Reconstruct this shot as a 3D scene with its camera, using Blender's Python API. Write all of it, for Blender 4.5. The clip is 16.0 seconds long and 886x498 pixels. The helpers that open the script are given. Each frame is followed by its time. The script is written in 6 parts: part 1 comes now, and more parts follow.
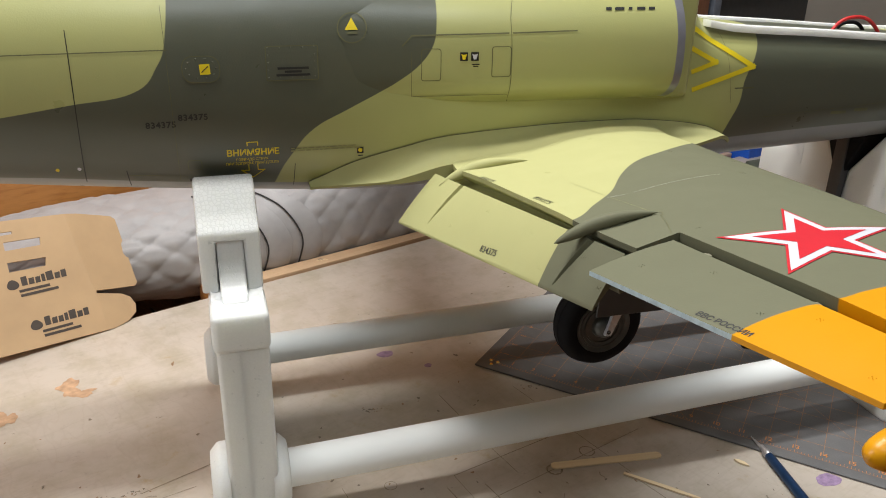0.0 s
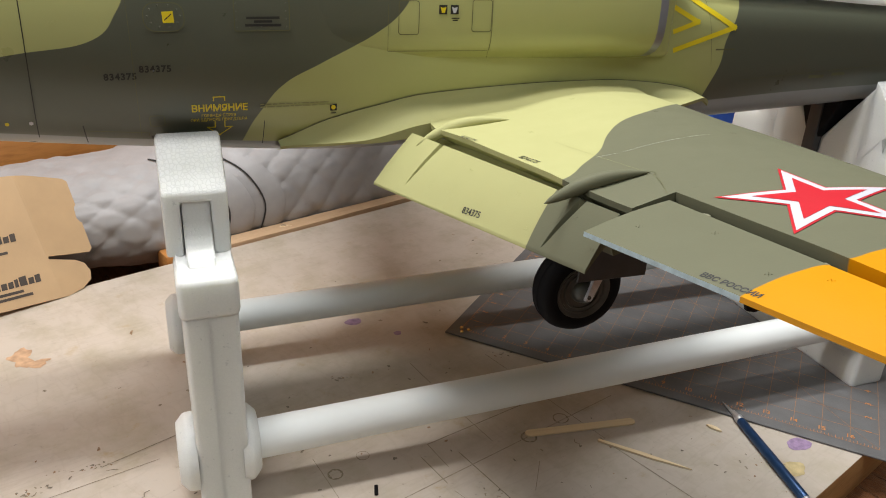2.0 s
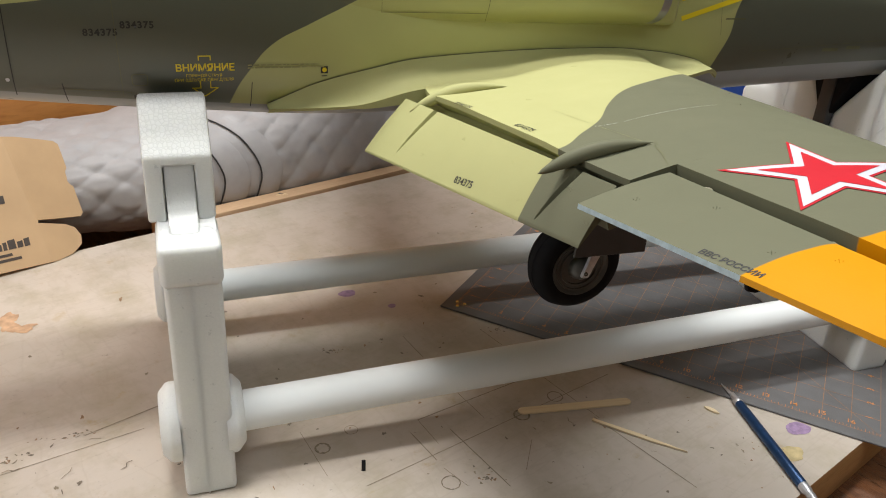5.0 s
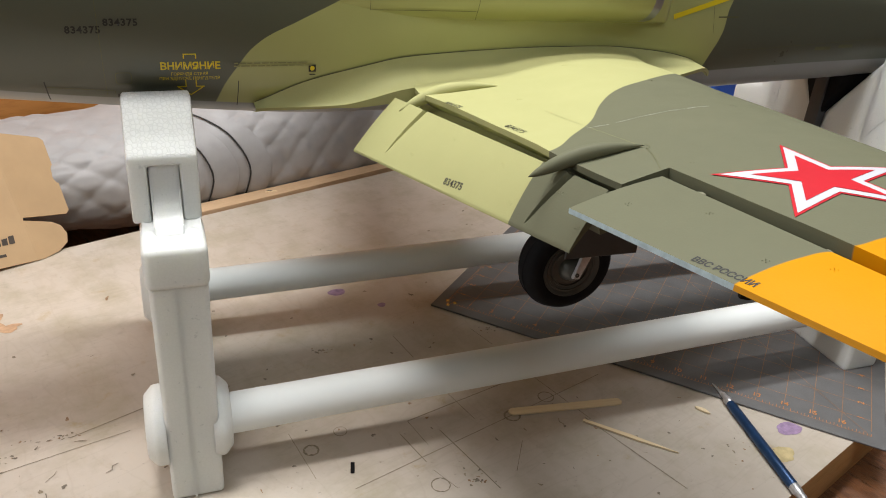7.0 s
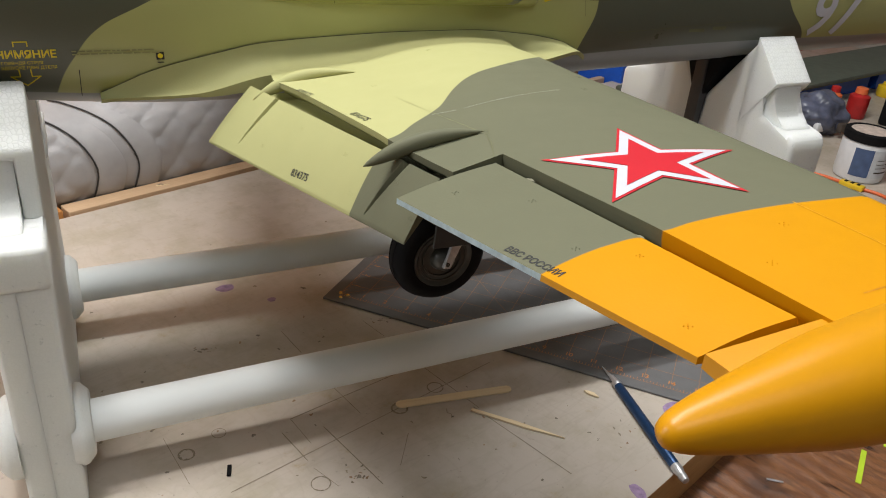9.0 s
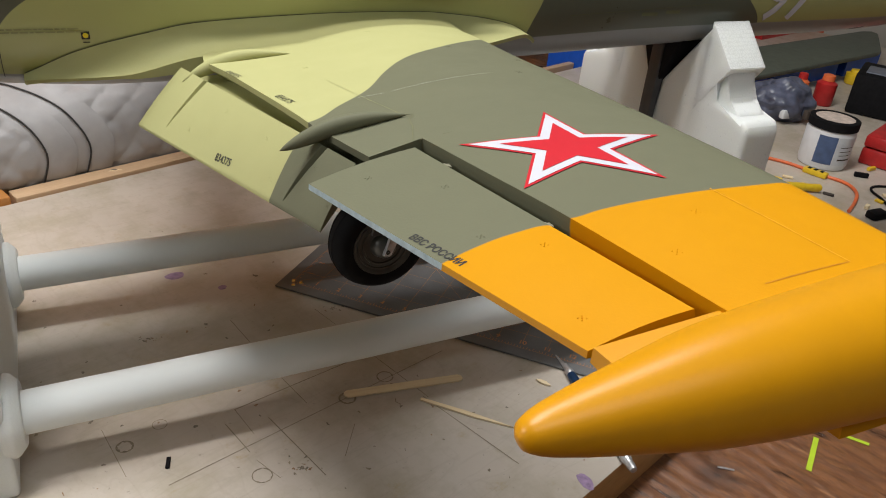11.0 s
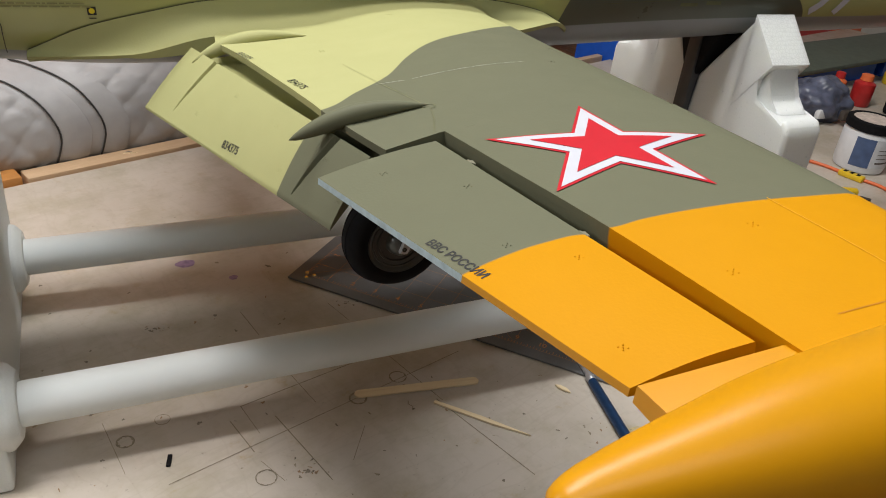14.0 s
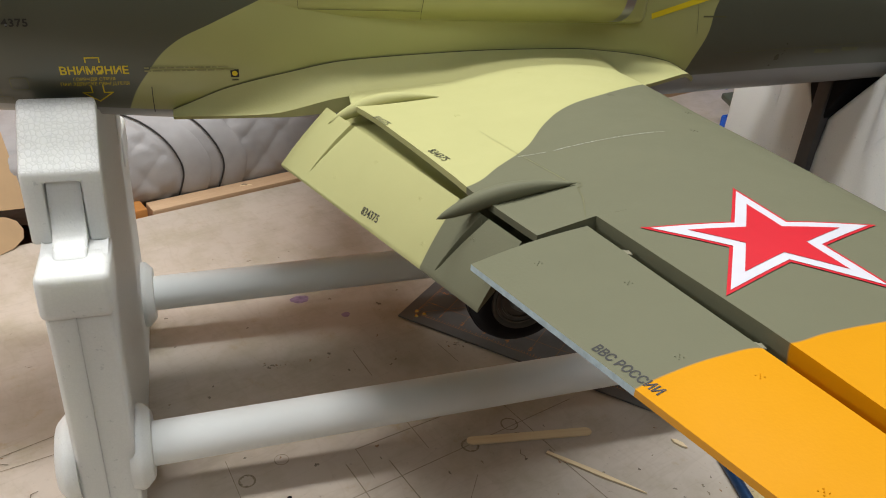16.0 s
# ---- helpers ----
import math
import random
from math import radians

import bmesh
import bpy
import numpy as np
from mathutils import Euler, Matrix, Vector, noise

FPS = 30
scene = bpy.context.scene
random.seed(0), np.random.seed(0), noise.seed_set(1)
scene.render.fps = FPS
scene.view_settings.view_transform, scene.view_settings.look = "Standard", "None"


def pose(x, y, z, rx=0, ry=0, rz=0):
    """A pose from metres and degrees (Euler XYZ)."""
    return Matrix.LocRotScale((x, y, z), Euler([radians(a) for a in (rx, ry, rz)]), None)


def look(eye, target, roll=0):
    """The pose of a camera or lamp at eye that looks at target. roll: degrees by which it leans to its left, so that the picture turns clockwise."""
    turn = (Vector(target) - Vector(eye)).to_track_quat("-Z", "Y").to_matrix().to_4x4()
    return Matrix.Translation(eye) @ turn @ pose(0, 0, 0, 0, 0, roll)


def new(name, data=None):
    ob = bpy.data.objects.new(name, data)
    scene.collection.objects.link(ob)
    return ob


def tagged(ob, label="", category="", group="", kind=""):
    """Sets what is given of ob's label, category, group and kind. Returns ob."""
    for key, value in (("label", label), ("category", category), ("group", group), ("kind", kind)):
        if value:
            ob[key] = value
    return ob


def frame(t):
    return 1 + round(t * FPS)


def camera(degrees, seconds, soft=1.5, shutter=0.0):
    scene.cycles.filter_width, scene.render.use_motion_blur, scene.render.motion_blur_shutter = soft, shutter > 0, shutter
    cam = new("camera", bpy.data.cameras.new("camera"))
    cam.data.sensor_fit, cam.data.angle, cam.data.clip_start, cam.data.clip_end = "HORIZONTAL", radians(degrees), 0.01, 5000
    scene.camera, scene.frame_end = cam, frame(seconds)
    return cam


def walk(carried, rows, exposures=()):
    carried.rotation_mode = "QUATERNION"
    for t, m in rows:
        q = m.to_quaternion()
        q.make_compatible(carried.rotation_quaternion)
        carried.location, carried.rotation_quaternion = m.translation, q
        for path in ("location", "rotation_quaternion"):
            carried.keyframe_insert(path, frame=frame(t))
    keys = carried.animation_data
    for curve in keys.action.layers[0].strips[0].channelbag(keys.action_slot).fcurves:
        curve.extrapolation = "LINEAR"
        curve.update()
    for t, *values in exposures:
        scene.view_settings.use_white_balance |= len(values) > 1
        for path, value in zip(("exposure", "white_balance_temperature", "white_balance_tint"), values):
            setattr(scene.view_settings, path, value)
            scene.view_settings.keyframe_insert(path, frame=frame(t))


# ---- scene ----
from mathutils.bvhtree import BVHTree

cam = camera(58.7, 16.0, soft=1.0)
PATH = [
    (0, (0.01, -0.008, 0.48), (0.563, 1.747, -0.303), 1.3),
    (0.5, (-0.009, -0.022, 0.465), (0.594, 1.697, -0.359), 1.4),
    (1, (-0.004, -0.017, 0.474), (0.632, 1.696, -0.34), 1.9),
    (1.5, (0.001, 0.004, 0.467), (0.656, 1.705, -0.356), 2.6),
    (2, (0.001, 0.014, 0.466), (0.651, 1.704, -0.383), 2.9),
    (2.5, (0.001, 0.023, 0.461), (0.649, 1.705, -0.405), 3.2),
    (3, (0.003, 0.025, 0.462), (0.645, 1.703, -0.417), 3.5),
    (3.5, (0.009, 0.025, 0.462), (0.641, 1.702, -0.425), 3.7),
    (4, (0.013, 0.025, 0.46), (0.641, 1.7, -0.434), 3.8),
    (6.5, (0.018, 0.034, 0.455), (0.66, 1.688, -0.468), 4.4),
    (7, (0.02, 0.035, 0.458), (0.67, 1.686, -0.464), 4.4),
    (7.5, (0.03, 0.035, 0.46), (0.715, 1.673, -0.46), 4.5),
    (8, (0.056, 0.028, 0.462), (0.803, 1.638, -0.459), 4.9),
    (8.5, (0.062, 0.031, 0.46), (0.844, 1.62, -0.469), 5.1),
    (9, (0.072, 0.03, 0.457), (0.864, 1.608, -0.482), 5.1),
    (9.5, (0.084, 0.03, 0.458), (0.879, 1.601, -0.49), 4.9),
    (10, (0.092, 0.028, 0.456), (0.892, 1.596, -0.495), 4.8),
    (10.2, (0.095, 0.027, 0.454), (0.901, 1.59, -0.5), 5.0),
    (12.3, (0.106, 0.042, 0.456), (0.958, 1.569, -0.515), 6.7),
    (12.5, (0.103, 0.046, 0.457), (0.957, 1.574, -0.511), 6.9),
    (13, (0.105, 0.049, 0.454), (0.977, 1.566, -0.515), 7.4),
    (13.5, (0.114, 0.051, 0.449), (0.966, 1.572, -0.532), 7.5),
    (14, (0.116, 0.055, 0.444), (0.9, 1.605, -0.548), 7.0),
    (14.5, (0.113, 0.051, 0.455), (0.888, 1.608, -0.533), 6.3),
    (15, (0.108, 0.051, 0.452), (0.885, 1.608, -0.534), 6.2),
    (15.5, (0.101, 0.055, 0.449), (0.831, 1.635, -0.535), 6.1),
    (16, (0.095, 0.079, 0.466), (0.681, 1.72, -0.516), 4.7),
]
walk(cam, [(t, look(eye, target, roll)) for t, eye, target, roll in PATH], [(0.0, 0.0), (7.5, 0.0), (9.5, -0.08), (12.5, -0.14), (16.0, -0.16)])

# ---- world and lamps ----
world = bpy.data.worlds.new("room_air")
scene.world = world
world.use_nodes = True
world.node_tree.nodes["Background"].inputs[0].default_value = (0.9, 0.95, 1.0, 1)
world.node_tree.nodes["Background"].inputs[1].default_value = 0.065


def area_lamp(name, x, y, z, sx, sy, watts, color, rx=0.0, ry=0.0, rz=0.0):
    d = bpy.data.lights.new(name, "AREA")
    d.shape, d.size, d.size_y, d.energy, d.color = "RECTANGLE", sx, sy, watts, color
    ob = new(name, d)
    ob.matrix_world = pose(x, y, z, rx, ry, rz)
    return ob


area_lamp("bench_light", 0.42, 0.75, 1.50, 0.80, 0.12, 14.5, (0.98, 0.99, 0.985))
area_lamp("shelf_light", -0.10, 0.48, 1.50, 0.34, 0.13, 12.0, (1.0, 0.975, 0.955))
side = area_lamp("side_light", -1.5, 0.72, 0.95, 0.5, 0.4, 12.0, (0.97, 0.97, 1.0))
side.matrix_world = look((-1.5, 0.72, 0.95), (0.15, 0.78, 0.05))
lamp = area_lamp("room_light", 0.15, -0.40, 1.48, 1.2, 0.35, 6.0, (0.88, 0.95, 1.0))
lamp.matrix_world = look((0.15, -0.40, 1.48), (0.25, 0.62, 0.1))
scene.view_settings.exposure = 0.0


# ---- materials ----
def nodes_of(name):
    m = bpy.data.materials.new(name)
    m.use_nodes = True
    nt = m.node_tree
    return m, nt, nt.nodes["Principled BSDF"]


def link(nt, a, b):
    nt.links.new(a, b)


def coords(nt, scale=1.0):
    tc = nt.nodes.new("ShaderNodeTexCoord")
    mp = nt.nodes.new("ShaderNodeMapping")
    mp.inputs["Scale"].default_value = scale if isinstance(scale, (tuple, list)) else (scale,) * 3
    link(nt, tc.outputs["Object"], mp.inputs[0])
    return mp.outputs[0]


def noise_tex(nt, scale, detail=4.0, rough=0.55, vec=None):
    n = nt.nodes.new("ShaderNodeTexNoise")
    n.inputs["Scale"].default_value, n.inputs["Detail"].default_value, n.inputs["Roughness"].default_value = scale, detail, rough
    link(nt, vec if vec is not None else coords(nt), n.inputs["Vector"])
    return n.outputs["Fac"]


def ramp(nt, fac, stops):
    r = nt.nodes.new("ShaderNodeValToRGB")
    el = r.color_ramp.elements
    while len(el) < len(stops):
        el.new(0.5)
    for e, (p, c) in zip(el, stops):
        e.position, e.color = p, (*c, 1)
    link(nt, fac, r.inputs[0])
    return r.outputs[0]


def mix(nt, fac, a, b, mode="MIX"):
    n = nt.nodes.new("ShaderNodeMix")
    n.data_type, n.blend_type = "RGBA", mode
    for sock, v in ((n.inputs[0], fac), (n.inputs[6], a), (n.inputs[7], b)):
        if hasattr(v, "is_linked"):
            link(nt, v, sock)
        elif isinstance(v, (int, float)):
            sock.default_value = v
        else:
            sock.default_value = (*v, 1)
    return n.outputs[2]


def math_node(nt, op, a, b=None, clamp=False):
    n = nt.nodes.new("ShaderNodeMath")
    n.operation, n.use_clamp = op, clamp
    for sock, v in zip(n.inputs, (a, b)):
        if v is None:
            continue
        if hasattr(v, "is_linked"):
            link(nt, v, sock)
        else:
            sock.default_value = v
    return n.outputs[0]


def bump(nt, p, height, strength, dist=0.001):
    b = nt.nodes.new("ShaderNodeBump")
    b.inputs["Strength"].default_value, b.inputs["Distance"].default_value = strength, dist
    link(nt, height, b.inputs["Height"])
    link(nt, b.outputs[0], p.inputs["Normal"])


def plain(name, color, rough=0.5, metal=0.0, vary=0.08, scale=60.0, relief=0.0, relief_scale=400.0, spec=0.5):
    m, nt, p = nodes_of(name)
    n = noise_tex(nt, scale)
    lo = tuple(max(0.0, c * (1 - vary)) for c in color)
    hi = tuple(min(1.0, c * (1 + vary)) for c in color)
    link(nt, ramp(nt, n, ((0.3, lo), (0.7, hi))), p.inputs["Base Color"])
    p.inputs["Roughness"].default_value, p.inputs["Metallic"].default_value = rough, metal
    p.inputs["Specular IOR Level"].default_value = spec
    if relief:
        bump(nt, p, noise_tex(nt, relief_scale, 2.0), relief)
    return m


# fuselage greens run darker than the wing's: flank shade put into the colour
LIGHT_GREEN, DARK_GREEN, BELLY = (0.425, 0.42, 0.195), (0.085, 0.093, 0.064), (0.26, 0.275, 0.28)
FLANK_GREEN_SHADED = (0.41, 0.42, 0.165)
TANK_ORANGE = (0.580, 0.258, 0.0005)


def curve_of(nt, x, pts, lo, hi, out_lo, out_hi):
    """A smooth function of one coordinate through a few points."""
    t = nt.nodes.new("ShaderNodeMapRange")
    t.inputs[1].default_value, t.inputs[2].default_value = lo, hi
    link(nt, x, t.inputs[0])
    f = nt.nodes.new("ShaderNodeFloatCurve")
    c = f.mapping.curves[0]
    while len(c.points) < len(pts):
        c.points.new(0.5, 0.5)
    for q, (a, b) in zip(c.points, pts):
        q.location = ((a - lo) / (hi - lo), (b - out_lo) / (out_hi - out_lo))
    f.mapping.update()
    link(nt, t.outputs[0], f.inputs["Value"])
    o = nt.nodes.new("ShaderNodeMapRange")
    o.inputs[3].default_value, o.inputs[4].default_value = out_lo, out_hi
    o.clamp = False
    link(nt, f.outputs[0], o.inputs[0])
    return o.outputs[0]


def above(nt, a, b, soft=0.0008):
    """1 where a is larger than b, with a narrow sprayed edge."""
    d = math_node(nt, "SUBTRACT", a, b)
    return math_node(nt, "ADD", math_node(nt, "DIVIDE", d, soft), 0.5, clamp=True)


def separate(nt):
    g = nt.nodes.new("ShaderNodeTexCoord")
    x = nt.nodes.new("ShaderNodeSeparateXYZ")
    link(nt, g.outputs["Object"], x.inputs[0])
    return x.outputs


def paint_finish(nt, p, col, rough=0.42, spec=0.32):
    n = noise_tex(nt, 25.0, 5.0)
    fine = noise_tex(nt, 900.0, 2.0)
    col = mix(nt, math_node(nt, "MULTIPLY", n, 0.18), col, (0.50, 0.49, 0.44), "MULTIPLY")
    p.inputs["Specular IOR Level"].default_value = spec
    link(nt, col, p.inputs["Base Color"])
    link(nt, ramp(nt, n, ((0.3, (rough - 0.05,) * 3), (0.7, (rough + 0.08,) * 3))), p.inputs["Roughness"])
    bump(nt, p, fine, 0.10, 0.0006)


def fuselage_paint():
    m, nt, p = nodes_of("camouflage_fuselage")
    x, y, z = separate(nt)
    b1 = curve_of(nt, z, ((0.25, -0.30), (0.335, -0.20), (0.347, -0.12), (0.3545, -0.075), (0.361, -0.036), (0.38, -0.016), (0.40, -0.009), (0.47, -0.008)), 0.25, 0.47, -0.3, 0.3)
    b2 = curve_of(nt, z, ((0.25, 0.055), (0.291, 0.063), (0.310, 0.073), (0.331, 0.091), (0.344, 0.116), (0.362, 0.151), (0.382, 0.175), (0.406, 0.183), (0.47, 0.176)), 0.25, 0.47, -0.3, 0.3)
    b3 = curve_of(nt, z, ((0.25, 0.452), (0.308, 0.464), (0.331, 0.472), (0.351, 0.474), (0.368, 0.482), (0.39, 0.492), (0.47, 0.53)), 0.25, 0.47, 0.3, 0.6)
    b4 = curve_of(nt, z, ((0.25, 0.74), (0.305, 0.725), (0.335, 0.695), (0.36, 0.68), (0.47, 0.66)), 0.25, 0.47, 0.6, 0.9)
    l1 = math_node(nt, "SUBTRACT", 1.0, above(nt, x, b1))
    l2 = math_node(nt, "MULTIPLY", above(nt, x, b2), math_node(nt, "SUBTRACT", 1.0, above(nt, x, b3)))
    l3 = above(nt, x, b4)
    light = math_node(nt, "MAXIMUM", math_node(nt, "MAXIMUM", l1, l2), l3)
    col = mix(nt, light, DARK_GREEN, FLANK_GREEN_SHADED)
    low = curve_of(nt, x, ((-0.4, 0.312), (-0.11, 0.297), (0.0, 0.287), (0.15, 0.279), (0.45, 0.2955), (0.6, 0.302), (0.8, 0.304), (1.0, 0.306)), -0.4, 1.0, 0.2, 0.4)
    col = mix(nt, above(nt, z, low), BELLY, col)
    paint_finish(nt, p, col, 0.32, 0.7)
    return m


def wing_paint():
    m, nt, p = nodes_of("camouflage_wing")
    x, y, z = separate(nt)
    b = curve_of(nt, x, ((0.12, 0.360), (0.186, 0.3758), (0.203, 0.3792), (0.214, 0.3812), (0.2335, 0.3965), (0.2525, 0.4125), (0.2765, 0.4415), (0.2955, 0.4578), (0.3275, 0.473), (0.357, 0.4907), (0.385, 0.512), (0.42, 0.549), (0.50, 0.560)), 0.12, 0.50, 0.3, 0.6)
    col = mix(nt, above(nt, y, b), DARK_GREEN_WING_LIT, LIGHT_GREEN)
    edge = curve_of(nt, x, ((0.12, 0.215), (0.212, 0.2318), (0.227, 0.2325), (0.241, 0.2322), (0.2525, 0.2310), (0.2575, 0.2262), (0.2713, 0.2262), (0.293, 0.2250), (0.316, 0.2233), (0.338, 0.2214), (0.38, 0.2205), (0.50, 0.225)), 0.12, 0.50, 0.1, 0.3)
    col = mix(nt, above(nt, y, edge), TANK_ORANGE, col)
    paint_finish(nt, p, col, 0.55, 0.12)
    return m


# lighter copy of the fuselage dark green: the wing top's light in the colour
DARK_GREEN_WING_LIT = (0.145, 0.147, 0.095)
M_FUS, M_WING = fuselage_paint(), wing_paint()
M_ORANGE = plain("orange_tank_paint", TANK_ORANGE, 0.36, vary=0.05, scale=30, relief=0.02, relief_scale=900, spec=0.4)
M_BLUE_EDGE = plain("pale_blue_primer_edge", (0.36, 0.46, 0.50), 0.7, vary=0.15, scale=300)
M_RED = plain("red_decal", (0.52, 0.010, 0.022), 0.4, vary=0.03)
M_WHITE = plain("white_decal", (0.56, 0.565, 0.62), 0.4, vary=0.03)
M_YELLOW = plain("yellow_decal", (0.74, 0.58, 0.012), 0.45, vary=0.04)
M_BLACK_INK = plain("black_decal_ink", (0.017, 0.017, 0.016), 0.5, vary=0.1)
M_RUBBER = plain("black_rubber", (0.008, 0.008, 0.009), 0.75, vary=0.25, scale=120, relief=0.15, relief_scale=600, spec=0.12)
M_RIM = plain("dark_gunmetal_plastic", (0.075, 0.08, 0.075), 0.32, 0.2, vary=0.2)
M_STEEL = plain("brushed_steel", (0.50, 0.50, 0.51), 0.38, 0.7, vary=0.2, scale=200)
M_STEELGREY = plain("grey_blue_steel", (0.16, 0.18, 0.22), 0.45, 0.3, vary=0.15)
M_PRINT = plain("dark_brown_print", (0.06, 0.045, 0.035), 0.7, vary=0.2)
M_KNIFE = plain("blue_anodised_metal", (0.012, 0.045, 0.12), 0.35, 0.5, vary=0.2, scale=150)
M_PURPLE = plain("dried_purple_paint", (0.32, 0.22, 0.36), 0.6, vary=0.3, scale=200)
M_STAIN = plain("orange_brown_stain", (0.52, 0.33, 0.20), 0.6, vary=0.25, scale=120)
M_YSTAIN = plain("yellow_stain", (0.52, 0.42, 0.22), 0.6, vary=0.2, scale=120)
M_SMUDGE = plain("dark_smudge", (0.20, 0.17, 0.13), 0.65, vary=0.4, scale=500)
M_PENCIL = plain("faint_pencil", (0.27, 0.225, 0.16), 0.65, vary=0.35, scale=300)
M_RUST = plain("brown_smudge", (0.30, 0.19, 0.11), 0.65, vary=0.3, scale=400)
M_BRASS = plain("brass", (0.70, 0.55, 0.20), 0.25, 1.0, vary=0.1)
M_LIME = plain("lime_tape", (0.45, 0.62, 0.03), 0.5)
M_JAR = plain("white_jar_plastic", (0.70, 0.72, 0.74), 0.35, vary=0.05)
M_JARTOP = plain("dusty_lid", (0.55, 0.46, 0.40), 0.7, vary=0.2, scale=120)
M_LABEL = plain("pale_label", (0.60, 0.63, 0.66), 0.5, vary=0.1)
M_LABELBLUE = plain("blue_label", (0.07, 0.11, 0.22), 0.5, vary=0.2)
M_BLUE = plain("bright_blue_plastic", (0.01, 0.09, 0.50), 0.4, vary=0.1)
M_REDPL = plain("red_plastic", (0.45, 0.02, 0.02), 0.4, vary=0.15)
M_YELLOWPL = plain("yellow_plastic", (0.75, 0.50, 0.02), 0.4, vary=0.1)
M_ORANGEPL = plain("orange_plastic", (0.75, 0.16, 0.05), 0.45, vary=0.1)
M_SPARE = plain("dark_green_foam_paint", (0.085, 0.100, 0.078), 0.5, vary=0.15)
M_BAG = plain("blue_grey_film", (0.085, 0.095, 0.14), 0.35, vary=0.5, scale=45)
M_ORANGE_LINE = plain("pale_orange_edge", (0.74, 0.36, 0.008), 0.5, vary=0.1)
M_SCRATCH = plain("scratched_orange_paint", (0.46, 0.18, 0.003), 0.5, vary=0.2, scale=300)
M_LIP = plain("grey_metal_lip", (0.30, 0.31, 0.36), 0.3, 0.6, vary=0.1)
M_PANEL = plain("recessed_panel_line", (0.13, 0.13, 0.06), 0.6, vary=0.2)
M_WHITE_LINE = plain("pale_tape_edge", (0.50, 0.50, 0.45), 0.6, vary=0.3, scale=300)
M_HINGE = plain("hinge_plastic", (0.20, 0.19, 0.13), 0.5)
M_EDGE = plain("pale_yellow_edge", (0.55, 0.47, 0.16), 0.5, vary=0.3, scale=200)
M_FAINT = plain("thin_grey_green_print", (0.28, 0.28, 0.12), 0.6, vary=0.2)
M_REDWIRE = plain("red_silicone", (0.55, 0.02, 0.02), 0.45)
M_DARKPL = plain("dark_grey_plastic", (0.045, 0.045, 0.045), 0.5, vary=0.15)


def foam_material(name, cut):
    """Expanded foam: a moulded skin with faint beads and pits, or a cut face of round beads."""
    m, nt, p = nodes_of(name)
    v = nt.nodes.new("ShaderNodeTexVoronoi")
    v.feature = "DISTANCE_TO_EDGE"
    v.inputs["Scale"].default_value, v.inputs["Randomness"].default_value = 340.0, 0.7
    link(nt, coords(nt), v.inputs["Vector"])
    pits = noise_tex(nt, 210.0, 3.0, 0.6)
    gap = 0.085 if cut else 0.02
    edge = ramp(nt, v.outputs["Distance"], ((0.02, (0.73 - gap, 0.75 - gap, 0.725 - gap)), (0.14, (0.73, 0.75, 0.725))))
    n = noise_tex(nt, 18.0)
    col = mix(nt, math_node(nt, "MULTIPLY", n, 0.15), edge, (0.60, 0.64, 0.60))
    col = mix(nt, ramp(nt, pits, ((0.66, (0, 0, 0)), (0.72, (0.5, 0.5, 0.5)))), col, (0.47, 0.50, 0.49))
    link(nt, col, p.inputs["Base Color"])
    p.inputs["Roughness"].default_value = 0.5
    p.inputs["Specular IOR Level"].default_value = 0.3
    p.inputs["Subsurface Weight"].default_value, p.inputs["Subsurface Scale"].default_value = 0.6, 0.018
    p.inputs["Subsurface Radius"].default_value = (1.0, 1.0, 0.9)
    relief = ramp(nt, v.outputs["Distance"], ((0.0, (0, 0, 0)), (0.20, (1, 1, 1))))
    hole = ramp(nt, pits, ((0.62, (1, 1, 1)), (0.72, (0, 0, 0))))
    bump(nt, p, mix(nt, 0.25 if cut else 0.85, relief, hole), 0.30 if cut else 0.22, 0.0006)
    return m


M_FOAM = foam_material("expanded_foam", False)
M_FOAM_CUT = foam_material("cut_foam_beads", True)
M_TUBE = plain("white_plastic_tube", (0.80, 0.83, 0.82), 0.6, vary=0.03, scale=12, spec=0.2)


